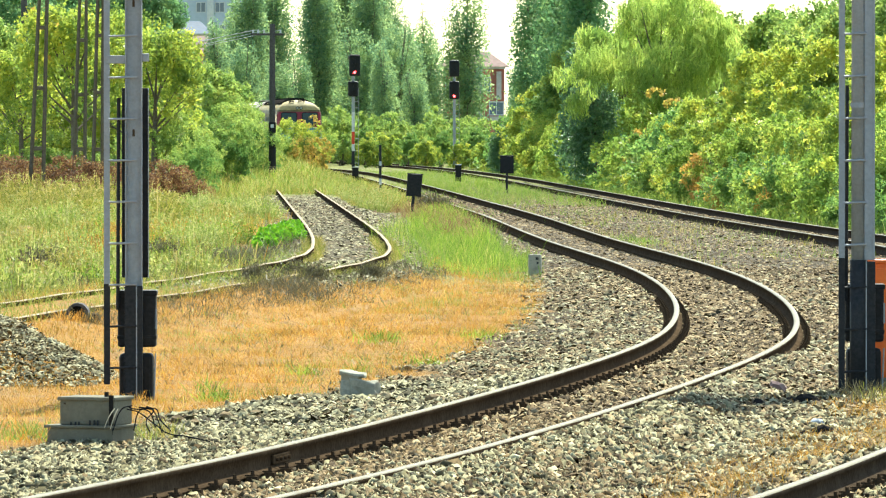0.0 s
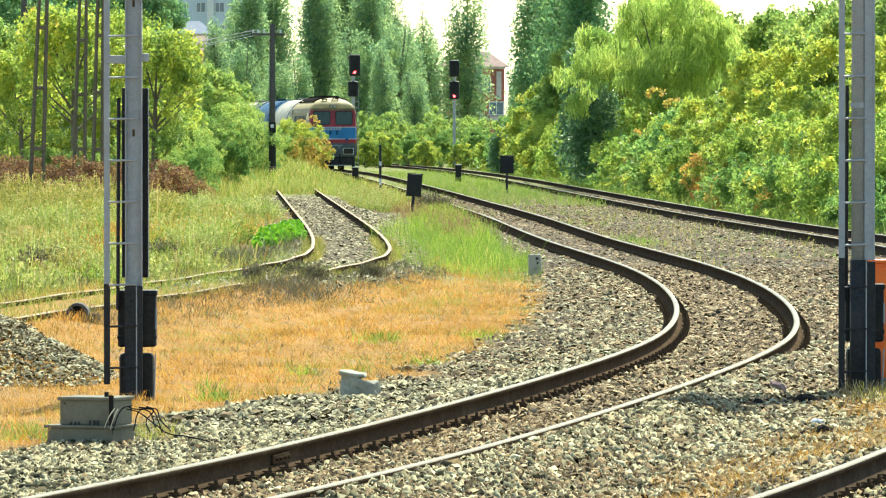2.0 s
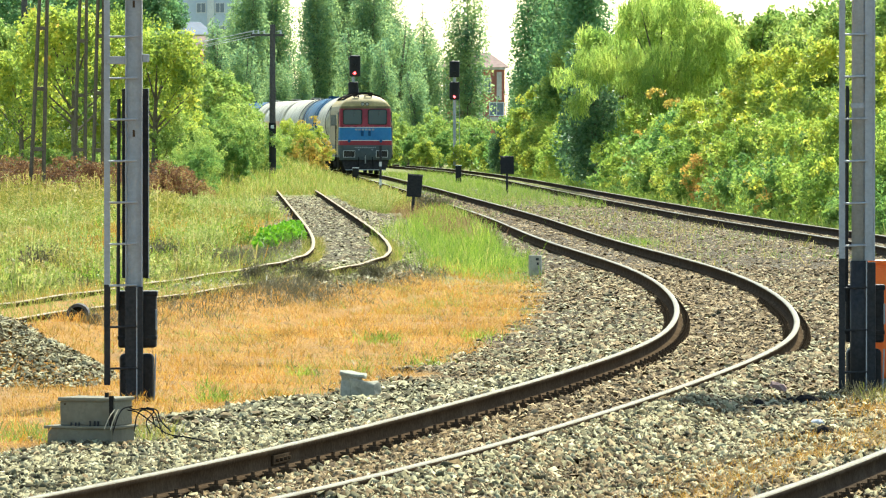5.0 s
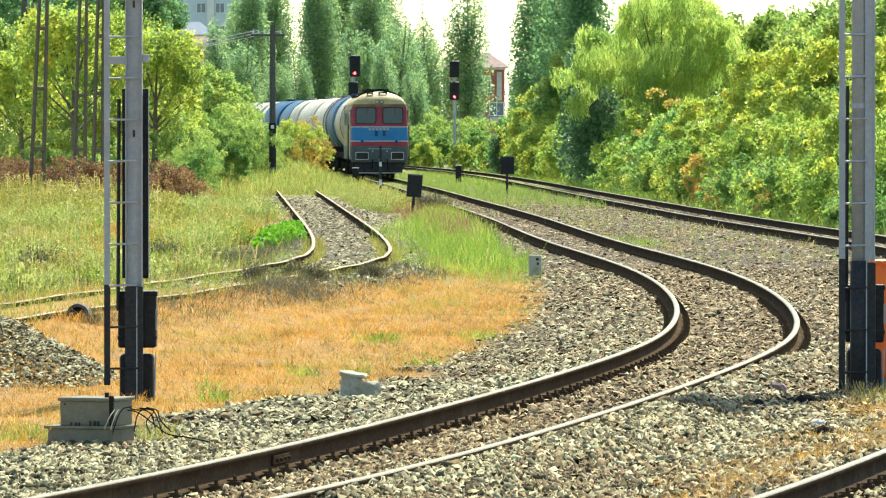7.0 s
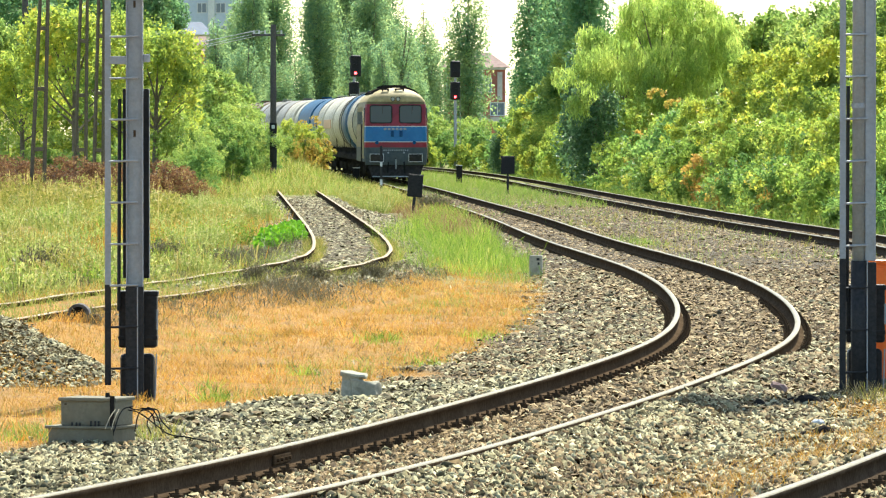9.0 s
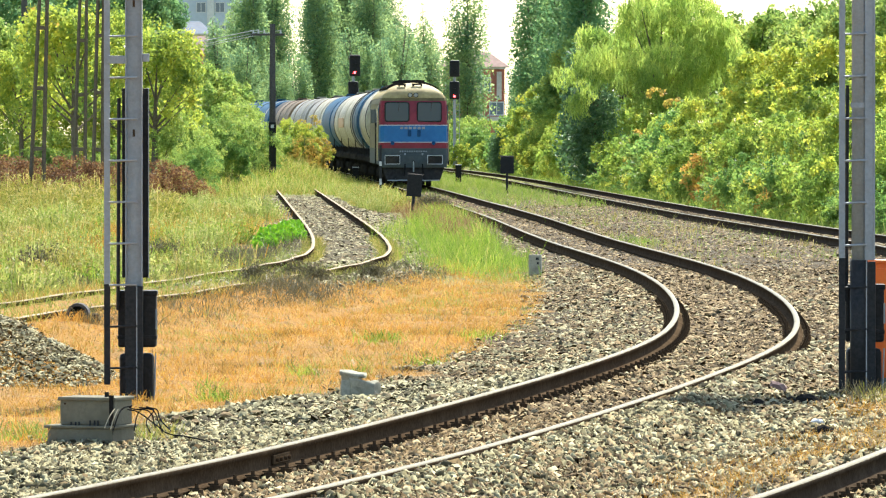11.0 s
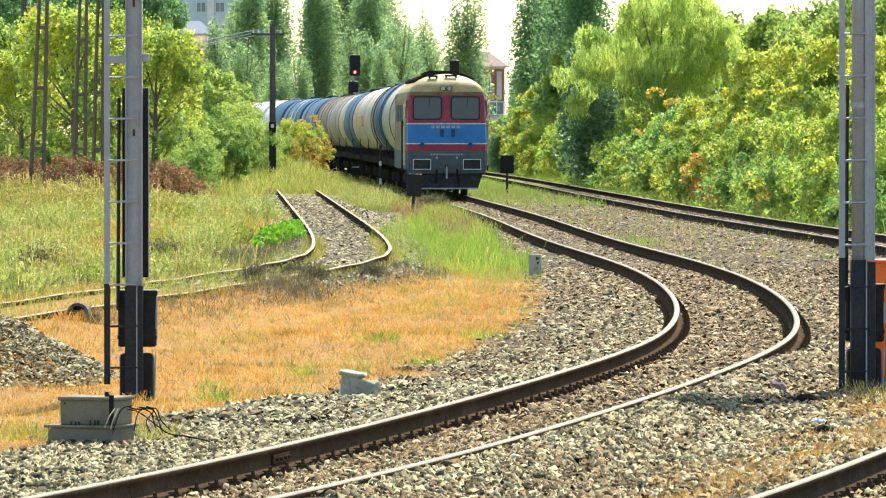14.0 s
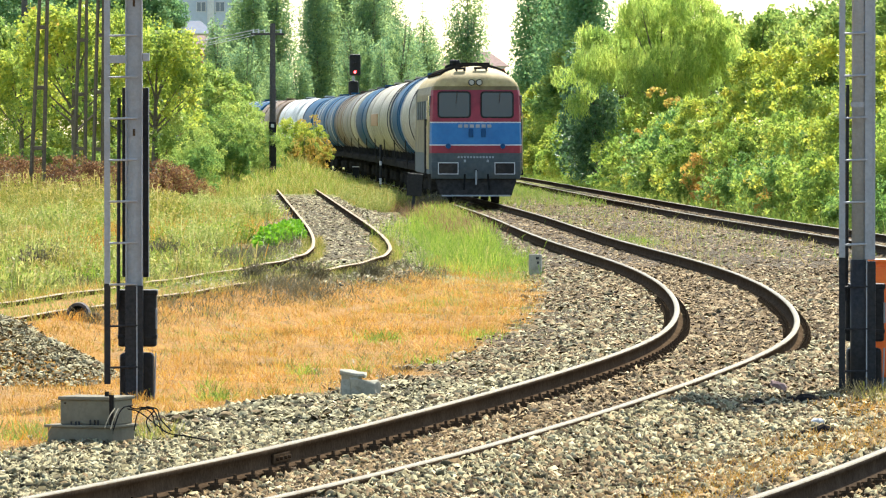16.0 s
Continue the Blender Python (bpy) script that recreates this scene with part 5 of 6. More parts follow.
mast(4.08, 65.9, "grey round signal mast with ladder and black foot beside the track", True, False, -.205, .215, .08, -.12)


def orange_cabinet():
    x, y = 4.36, 66.6
    t = thing("equipment_cabinet", (x, y, gz(x, y)), "bright orange trackside equipment cabinet on a concrete slab", "cabinet")
    part("body", B(-.18, -.12, .1, .42, .30, 1.24, bevel=.02), ORANGE, t)
    part("door", B(-.15, -.135, .16, .39, -.118, 1.18, bevel=.008), ORANGE, t)
    part("lid", B(-.2, -.14, 1.22, .44, .32, 1.26, bevel=.012), ORANGE, t)
    part("handle", R((.3, -.15, .6), (.3, -.15, .74), .012, n=8), BLACK_PAINT, t, "black handle")
    part("slab", B(-.3, -.28, -.1, .55, .42, .1, bevel=.015), CONCRETE, t, "pale concrete slab")


orange_cabinet()


def cable_box():
    x, y = -2.90, 56.6
    t = thing("cable_box", (x, y, gz(x, y) + .05), "grey concrete cable box with a lid beside the ballast", "cable box", rz=-20)
    part("plinth", B(-.34, -.24, -.14, .25, .24, .08, bevel=.012), CONCRETE, t)
    part("rim", B(-.365, -.26, .075, .27, .26, .10, bevel=.008), CONCRETE, t)
    part("body", B(-.245, -.19, .10, .245, .2, .305, bevel=.01), CONCRETE, t)
    part("lid", B(-.262, -.21, .303, .262, .215, .335, bevel=.01), CONCRETE, t, "worn concrete lid")
    for k in (-.13, -.09, -.06, 0.04, .08, .11, .19):
        part("bolt", R((k, -.22, .10), (k, -.22, .128 + .015 * (k > 0)), .008, n=6), BLACK_PAINT, t)
    part("stain", B(-.21, -.1925, .27, -.19, -.189, .285), RUST, t)
    part("clamp", B(.215, -.235, .02, .25, -.212, .345, bevel=.006), SOOT, t)
    part("clamp_head", R((.232, -.22, .33), (.232, -.22, .352), .022, n=8), SOOT, t)
    part("eye_bolt", R((.14, -.1, .335), (.14, -.1, .375), .02, n=8), SOOT, t)


cable_box()


def cables():
    t = thing("cable", (0, 0, 0), "tangle of black cables lying on the stones", "cable", kind="")
    for pts in ([(-2.62, 56.25, .0), (-2.52, 56.1, -.02), (-2.40, 56.0, -.10), (-2.25, 55.2, -.15), (-2.05, 54.3, -.14), (-1.85, 53.7, -.15)],
                [(-2.60, 56.2, .1), (-2.55, 56.0, .06), (-2.44, 55.9, .02), (-2.36, 55.6, -.12)],
                [(-2.58, 56.2, .16), (-2.66, 56.0, .02), (-2.72, 55.8, -.16)],
                [(-2.50, 56.2, .05), (-2.44, 56.0, .07), (-2.38, 55.8, .0), (-2.30, 55.5, -.16)],
                [(-2.47, 56.1, .09), (-2.52, 56.0, -.02), (-2.55, 55.9, -.16)],
                [(-2.46, 56.2, .12), (-2.42, 56.05, .10), (-2.36, 55.9, .05), (-2.33, 55.7, -.05), (-2.22, 55.3, -.14)],
                [(-2.52, 56.2, .08), (-2.47, 56.0, .11), (-2.40, 55.95, .09), (-2.44, 55.7, -.08), (-2.40, 55.5, -.16)],
                [(-2.72, 56.1, .04), (-2.76, 55.9, -.06), (-2.79, 55.8, -.14)],
                [(-2.69, 56.1, .04), (-2.72, 55.9, -.07), (-2.74, 55.8, -.15)]):
        cu = bpy.data.curves.new("strand", "CURVE")
        cu.dimensions, cu.bevel_depth, cu.bevel_resolution = "3D", .0055, 2
        s = cu.splines.new("BEZIER")
        s.bezier_points.add(len(pts) - 1)
        for q, p in zip(s.bezier_points, pts):
            q.co, q.handle_left_type, q.handle_right_type = (p[0], p[1], p[2] - max(0, p[2]) * .8), "AUTO", "AUTO"
        pale_one = pts[0][0] < -2.68
        cu.materials.append(CONCRETE if pale_one else CABLE)
        o = new("strand", cu)
        o.parent = t


cables()


def broken_block():
    x, y = -.83, 67.2
    t = thing("concrete_block", (x, y, gz(x, y) + .075), "broken grey concrete block half sunk in stones", "concrete block", rz=-12)
    def rough(bm, lean):
        bmesh.ops.subdivide_edges(bm, edges=bm.edges[:], cuts=2, use_grid_fill=True)
        for v in bm.verts:
            v.co += Vector((.03 * noise.noise(v.co * 9) + lean * v.co.z, .03 * noise.noise(v.co * 7), .035 * noise.noise(v.co * 8 + Vector((3, 1, 2))) - .12 * v.co.x))
        return bm
    part("upright", rough(B(-.18, -.1, -.1, .0, .1, .16, bevel=.012), .12), CONCRETE_PALE, t)
    part("rubble", rough(B(-.07, -.12, -.1, .2, .1, .11, bevel=.014), -.1), CONCRETE_PALE, t)
    part("cap", rough(B(-.2, -.12, .14, .05, .11, .18, bevel=.01), .12), CONCRETE_PALE, t, "chipped pale cap")


broken_block()


def marker(x, y):
    t = thing("marker_post", (x, y, gz(x, y) + .1), "short pale concrete marker post with dark figures", "marker post", rz=-12)
    part("post", B(-.115, -.05, -.25, .115, .06, .27, bevel=.015), CONCRETE_PALE, t)
    for k, z in enumerate((.20, .12)):
        part("mark", B(.02 + .02 * k, -.056, z - .025, .075, -.049, z + .02), BLACK_PAINT, t, "dark painted figure")


marker(1.67, 123)


def rubble_pile():
    r = np.random.RandomState(8)
    n = 9500
    cx, cy = -4.75, 72.5
    a, q = r.uniform(0, 6.28, n), np.sqrt(r.uniform(0, 1, n))
    x, y = cx + np.cos(a) * q * 1.35, cy + np.sin(a) * q * 2.6
    z = top_z(x, y) + .56 * (1 - q ** 1.6) * r.uniform(.75, 1, n)
    return tagged(new("rubble_pile", stones("rubble_pile", x, y, z, r.uniform(.018, .058, n), STONE, 9)),
                  "heap of grey-brown rubble stones in dry grass", "rubble", kind="stuff")


rubble_pile()


def rock(x, y, s, mat, label):
    """A lone angular lump half sunk in the ground."""
    bm = bmesh.new()
    bmesh.ops.create_icosphere(bm, subdivisions=2, radius=1)
    for v in bm.verts:
        k = 1 + .45 * noise.noise(v.co * 1.7 + Vector((x, y, 0)))
        v.co = Vector((v.co.x * s * 1.3 * k, v.co.y * s * k, v.co.z * s * .75 * k))
    me = bpy.data.meshes.new("rock")
    bm.to_mesh(me)
    bm.free()
    me.materials.append(mat)
    o = tagged(new("rock", me), label, "rock")
    o.matrix_basis = pose(x, y, gz(x, y) + s * .2, 0, 0, x * 40)


for x, y, sz in ((3.40, 63.3, .10), (3.22, 62.9, .055), (3.19, 56.9, .09), (3.02, 56.6, .055), (2.86, 61.4, .05)):
    rock(x, y, sz, SOOT, "dark sooty lump of stone on the ballast")
rock(3.16, 64.2, .09, ROOF_TILE, "reddish lump of brick on the ballast")
rock(3.22, 58.3, .05, WHITE, "white scrap of stone on the ballast")
for x, y, sz in ((-.08, 64.5, .075), (-.58, 66.3, .07), (-2.37, 60.5, .07), (-2.53, 60.6, .06), (-2.2, 60.2, .06), (-1.95, 60.9, .06), (-1.7, 61.4, .05)):
    rock(x, y, sz, STONE_BROWN, "brown flat stone at the edge of the ballast")


def stub_pipe():
    x, y = -4.5, 83.5
    t = thing("pipe_stub", (x, y, gz(x, y) - .06), "dark open end of an old pipe in the grass", "pipe")
    bm = bmesh.new()
    for k in range(16):
        a0, a1 = k * math.tau / 16, (k + 1) * math.tau / 16
        vs = [bm.verts.new((math.cos(a) * rr, yy, .13 + math.sin(a) * rr)) for rr, yy in ((.14, -.1), (.14, .3), (.105, -.1), (.105, .3)) for a in (a0, a1)]
        for q in ((0, 1, 3, 2), (4, 6, 7, 5), (0, 4, 5, 1)):
            bm.faces.new([vs[i] for i in q])
    bmesh.ops.remove_doubles(bm, verts=bm.verts, dist=1e-4)
    part("pipe", bm, WOOD_POLE, t)
    part("plug", R((0, .1, .13), (0, .14, .13), .11, n=16), BLACK_BOX, t)
    part("clod", B(.05, -.05, -.05, .27, .2, .14, bevel=.05), STONE_BROWN, t)


stub_pipe()


def stake(x, y, lean):
    t = thing("wooden_stake", (x, y, gz(x, y)), "short weathered wooden stake in the dry grass", "stake")
    part("shaft", R((0, 0, -.1), (lean, 0, .19), .019, .014, 7), WOOD_POLE, t)
    part("split_top", R((lean, 0, .185), (lean * 1.15, 0, .215), .014, .004, 5), WOOD_POLE, t)


stake(-4.0, 72.3, .0)
stake(-3.87, 72.2, .05)


def low_signal(x, y, w, h, post, label):
    t = thing("shunting_signal", (x, y, gz(x, y)), label, "signal", "low trackside signals")
    b = part("board", B(-w / 2, -.05, post, w / 2, .06, post + h, bevel=.02), BLACK_BOX, t)
    part("hood", B(-w / 2 - .01, -.02, post + h - .02, w / 2 + .01, .1, post + h + .02, bevel=.006), BLACK_BOX, b)
    part("post", R((0, 0, -.3), (0, 0, post + .05), .05, n=10), BLACK_PAINT, t)
    part("foot", B(-.12, -.12, -.2, .12, .12, .05, bevel=.01), CONCRETE, t)
    return t


low_signal(on_ray(-55, 212), 212, .47, .70, .60, "black rectangular shunting signal leaning to one side").rotation_euler.y = radians(4.5)
low_signal(on_ray(113, 278), 278, .56, .72, .85, "black low signal on a thin post")


def dark_post(x, y, w, h, label):
    t = thing("trackside_post", (x, y, gz(x, y)), label, "post")
    part("body", B(-w / 2, -w / 2, -.2, w / 2, w / 2, h, bevel=.02), BLACK_BOX, t)
    part("cap", B(-w / 2 - .015, -w / 2 - .015, h, w / 2 + .015, w / 2 + .015, h + .04, bevel=.008), WHITE, t, "white painted cap")


dark_post(on_ray(-155, 322), 322, .30, .85, "short black box post in the grass")
dark_post(on_ray(27, 345), 345, .30, .85, "short black box post beside the track")


def striped_post():
    x, y = on_ray(-111, 262), 262
    t = thing("clearance_post", (x, y, gz(x, y)), "thin post with black and white bands", "post")
    z = -.2
    for top, mat in ((.55, BLACK_PAINT), (.78, WHITE), (1.28, BLACK_PAINT), (1.45, WHITE), (2.08, BLACK_PAINT)):
        part("band", R((0, 0, z), (0, 0, top), .05, n=10), mat, t)
        z = top


striped_post()


def light_signal(x, y, s, heads, lit, label, bands):
    """A tall colour light signal: its heads as (height, width, height of the head), lit by one red lamp."""
    t = thing("railway_signal", (x, y, gz(x, y)), label, "railway signal", "colour light signals")
    z = -.3
    for top, mat in bands:
        part("mast_band", R((0, .1, z), (0, .1, top), .10, n=12), mat, t)
        z = top
    for k, (zc, w, h, off) in enumerate(heads):
        hd = part("signal_head", B(off - w / 2, -.12, zc - h / 2, off + w / 2, .12, zc + h / 2, bevel=.1), BLACK_BOX, t, "black signal head")
        n = 3 if h > 1.2 else 2
        for j in range(n):
            zz = zc - h / 2 + h * (j + .5) / n
            on = k == lit and j == (0 if n == 3 else 1)
            part("lens", R((off, -.13, zz), (off, -.20, zz), .085, n=14), RED_LIGHT if on else BLACK_BOX, hd, "glowing red lens" if on else "")
            part("visor", B(off - .13, -.34, zz + .12, off + .13, -.12, zz + .135), BLACK_BOX, hd)
    for j in range(12):
        part("rung", R((.10, .3, .5 + j * .4), (.34, .3, .5 + j * .4), .012, n=5), GREY_PAINT, t)
    part("ladder", R((.34, .3, 0), (.34, .3, 5.4), .016, n=5), GREY_PAINT, t)


light_signal(on_ray(-159, 440), 440, 1, [(6.85, .72, 1.38, .1), (5.32, .66, 1.0, 0)], 0, "tall light signal showing red, with banded mast",
             [(1.3, BLACK_PAINT), (1.75, WHITE), (2.55, RED), (3.8, WHITE), (7.0, GREY_PAINT)])
light_signal(on_ray(20, 470), 470, 1, [(7.0, .70, 1.15, 0), (5.5, .70, 1.25, 0)], 1, "tall light signal showing red before the poplars",
             [(2.3, GREY_PAINT), (7.2, GREY_PAINT)])


def utility_pole():
    x, y = on_ray(-302, 300), 300
    t = thing("utility_pole", (x, y, gz(x, y) - .58), "dark wooden utility pole with crossarm and wires", "utility pole")
    part("pole", R((0, 0, -.4), (0, 0, 7.4), .15, .12, 12), WOOD_POLE, t)
    arm = part("crossarm", B(-.95, -.06, 6.88, .5, .06, 6.98, bevel=.01), WOOD_POLE, t)
    for k in (-.85, -.62, -.36, .36):
        part("insulator", R((k, 0, 6.98), (k, 0, 7.14), .045, .03, 8), WHITE, arm, "white porcelain insulator")
    sg = part("plate", B(-.16, -.19, 2.58, .16, -.16, 3.05, bevel=.01), BLACK_BOX, t, "small black plate")
    part("mark", B(-.07, -.196, 2.8, .07, -.19, 2.95), WHITE, sg)
    part("band", R((0, 0, 2.38), (0, 0, 2.45), .158, n=12), GREY_PAINT, t)
    part("band", R((0, 0, 1.1), (0, 0, 2.2), .158, n=12), BLACK_PAINT, t)
    for k, dz in ((-.85, 0), (-.62, .02), (-.36, -.02), (.36, 0)):
        part("wire", R((k, 0, 7.12 + dz), (k - 7.0, 45, 6.55 + dz * 6), .014, n=5), GREY_PAINT, t)


utility_pole()


def lattice_mast(x, y, h, w, lean, label):
    t = thing("lattice_mast", (x, y, gz(x, y)), label, "lattice mast", "lattice masts")
    top = w * .45
    for s in (-1, 1):
        bm = bmesh.new()
        rod(bm, (s * w / 2, 0, -.3), (lean + s * top / 2, 0, h), .075, .06, 4)
        part("leg", bm, LATTICE, t)
    z = 1.55
    while z < h - .3:
        k = z / h
        c, hw = lean * k, (w + (top - w) * k) / 2
        part("batten", B(c - hw, -.04, z - .07, c + hw, .04, z + .07, bevel=.008), LATTICE, t)
        z += 2.1
    return t


lattice_mast(on_ray(-720, 236), 236, 9, .46, .33, "tall brown steel mast of two channels with battens")
lattice_mast(on_ray(-645, 262), 262, 9, .46, .22, "tall brown steel mast of two channels with battens")
lattice_mast(on_ray(-612, 250), 250, 9, .36, .16, "tall brown steel mast of two channels with battens")


def plain_post(x, y, h, r, mat, label):
    t = thing("post", (x, y, gz(x, y)), label, "post")
    part("shaft", R((0, 0, -.3), (0, 0, h), r, r * .85, 10), mat, t)
    part("cap", R((0, 0, h), (0, 0, h + .12), r * 1.15, r * .9, 10), mat, t)


plain_post(on_ray(-741, 300), 300, 8.2, .16, WOOD_POLE, "dark wooden pole among the trees")
plain_post(on_ray(473, 228), 228, 1.6, .065, CONCRETE, "grey concrete fence post in the hedge")


# ---- houses far behind ----
def house(name, x, y, w, d, h, roof_h, wall, roof, label, windows, rz=0.0, lift=0.0):
    t = thing(name, (x, y, gz(x, y)), label, "house", rz=rz)
    part("wall", B(-w / 2, 0, -1, w / 2, d, h), wall, t)
    bm = bmesh.new()
    o = .5
    v = [bm.verts.new(c) for c in ((-w / 2 - o, -o, h), (w / 2 + o, -o, h), (w / 2 + o, d + o, h), (-w / 2 - o, d + o, h),
                                   (-w / 4, d / 2, h + roof_h), (w / 4, d / 2, h + roof_h))]
    for q in ((0, 1, 5, 4), (1, 2, 5), (2, 3, 4, 5), (3, 0, 4), (3, 2, 1, 0)):
        bm.faces.new([v[i] for i in q])
    part("roof", bm, roof, t)
    for wx, wz, ww, wh in windows:
        win = part("window", B(wx - ww / 2, -.06, wz - wh / 2, wx + ww / 2, .02, wz + wh / 2), WHITE, t)
        part("pane", B(wx - ww / 2 + .1, -.075, wz - wh / 2 + .1, wx - .05, -.062, wz + wh / 2 - .1), WINDOW_GLASS, win)
        part("pane", B(wx + .05, -.075, wz - wh / 2 + .1, wx + ww / 2 - .1, -.062, wz + wh / 2 - .1), WINDOW_GLASS, win)
    return t


red = house("house", on_ray(54, 680), 680, 6.2, 8, 9.2, 1.5, BRICK_RED, ROOF_TILE, "red two-storey house with pale corner bays and tiled roof",
            [(2.3, 5.0, 1.5, 1.4), (-2.4, 6.7, .9, 1.6), (1.4, 7.4, .7, 1.5)])
part("bay", B(.2, -.5, -1, .9, 0, 8.9), PLASTER, red)
part("bay", B(2.3, -.35, 5.9, 2.8, 0, 8.7), PLASTER, red)
part("balcony", B(1.6, -.9, 3.7, 3.3, 0, 4.2), PLASTER, red)
part("cornice", B(-3.2, -.3, 8.95, 3.2, 0, 9.2), PLASTER, red)
house("house", on_ray(-418, 700), 700, 6.0, 10, 10.6, 1.9, BRICK_RED, ROOF_TILE, "low brick house with a brown tiled roof among poplars", [(1.5, 8.6, 1.1, 1.2), (-1.5, 8.6, 1.1, 1.2)])
shed = house("shed", on_ray(-452, 760), 760, 4.6, 14, 13.3, 1.5, PLASTER, ROOF_METAL, "long building with a pale blue metal roof", [(0, 11, 1.2, 1.2)])
part("gutter", B(-2.85, -.62, 13.2, 2.85, -.5, 13.34), WHITE, shed)
flats = house("apartment_building", on_ray(-415, 900), 900, 15, 14, 26, 1.0, PALE_WALL, ROOF_TILE, "tall pale grey apartment building behind the poplars",
              [(a, b, 1.3, 1.4) for a in (-6, -3.5, -1, 1.5, 4, 6.5) for b in (13, 16, 19, 22)])
for a in (-4.75, .25, 5.25):
    part("stair_bay", B(a - .45, -.25, -1, a + .45, 0, 25.5), WHITE, flats, "pale stair bay")


# ---- the train ----
def wheelset(parent, y, r, inner=.7525):
    ws = part("wheelset", R((-.72, 0, 0), (.72, 0, 0), .08, n=10), UNDER, parent)
    ws.matrix_basis = pose(0, y, r)
    for s in (-1, 1):
        bm = R((s * .69, 0, 0), (s * .82, 0, 0), r, n=28)
        part("wheel", bm, UNDER, ws)
    return ws


def ring(bm, y0, y1, r0, r1, zc, n=40, squash=1.0):
    """A band of a lying barrel between two of its sections."""
    a = [bm.verts.new((math.cos(k * math.tau / n) * r0, y0, zc + math.sin(k * math.tau / n) * r0 * squash)) for k in range(n)]
    b = [bm.verts.new((math.cos(k * math.tau / n) * r1, y1, zc + math.sin(k * math.tau / n) * r1 * squash)) for k in range(n)]
    for k in range(n):
        bm.faces.new((a[k], a[(k + 1) % n], b[(k + 1) % n], b[k]))
    return a, b


def barrel(y0, y1, r, zc, cap0=False, cap1=False):
    bm = bmesh.new()
    a, b = ring(bm, y0, y1, r, r, zc)
    for on, y, s in ((cap0, y0, -1), (cap1, y1, 1)):
        if on:
            last = (y, r)
            for q in range(1, 6):
                f = q / 6
                rr = r * math.sqrt(max(0, 1 - f ** 2.6)) if q < 6 else .02
                yy = y + s * .38 * f
                ring(bm, last[0], yy, last[1], rr, zc)
                last = (yy, rr)
            ring(bm, last[0], y + s * .40, last[1], .03, zc)
    bmesh.ops.remove_doubles(bm, verts=bm.verts, dist=1e-4)
    bmesh.ops.recalc_face_normals(bm, faces=bm.faces)
    return bm


def hoop(y, w, r, zc):
    bm = bmesh.new()
    ring(bm, y - w / 2, y + w / 2, r, r, zc)
    ring(bm, y - w / 2, y - w / 2, r - .05, r, zc)
    ring(bm, y + w / 2, y + w / 2, r, r - .05, zc)
    bmesh.ops.recalc_face_normals(bm, faces=bm.faces)
    return bm


def bogie(parent, y, axles, r, label=""):
    b = part("bogie", B(-1.02, y - 1.5, r - .12, -.88, y + 1.5, r + .22, bevel=.03), UNDER, parent, label)
    part("side_frame", B(.88, y - 1.5, r - .12, 1.02, y + 1.5, r + .22, bevel=.03), UNDER, b)
    part("bolster", B(-1.0, y - .25, r, 1.0, y + .25, r + .3, bevel=.03), UNDER, b)
    for a in axles:
        for s in (-1, 1):
            part("axle_box", B(s * .95 - .1, y + a - .15, r - .16, s * .95 + .14, y + a + .15, r + .16, bevel=.03), UNDER, b)
    return [wheelset(parent, y + a, r) for a in axles]


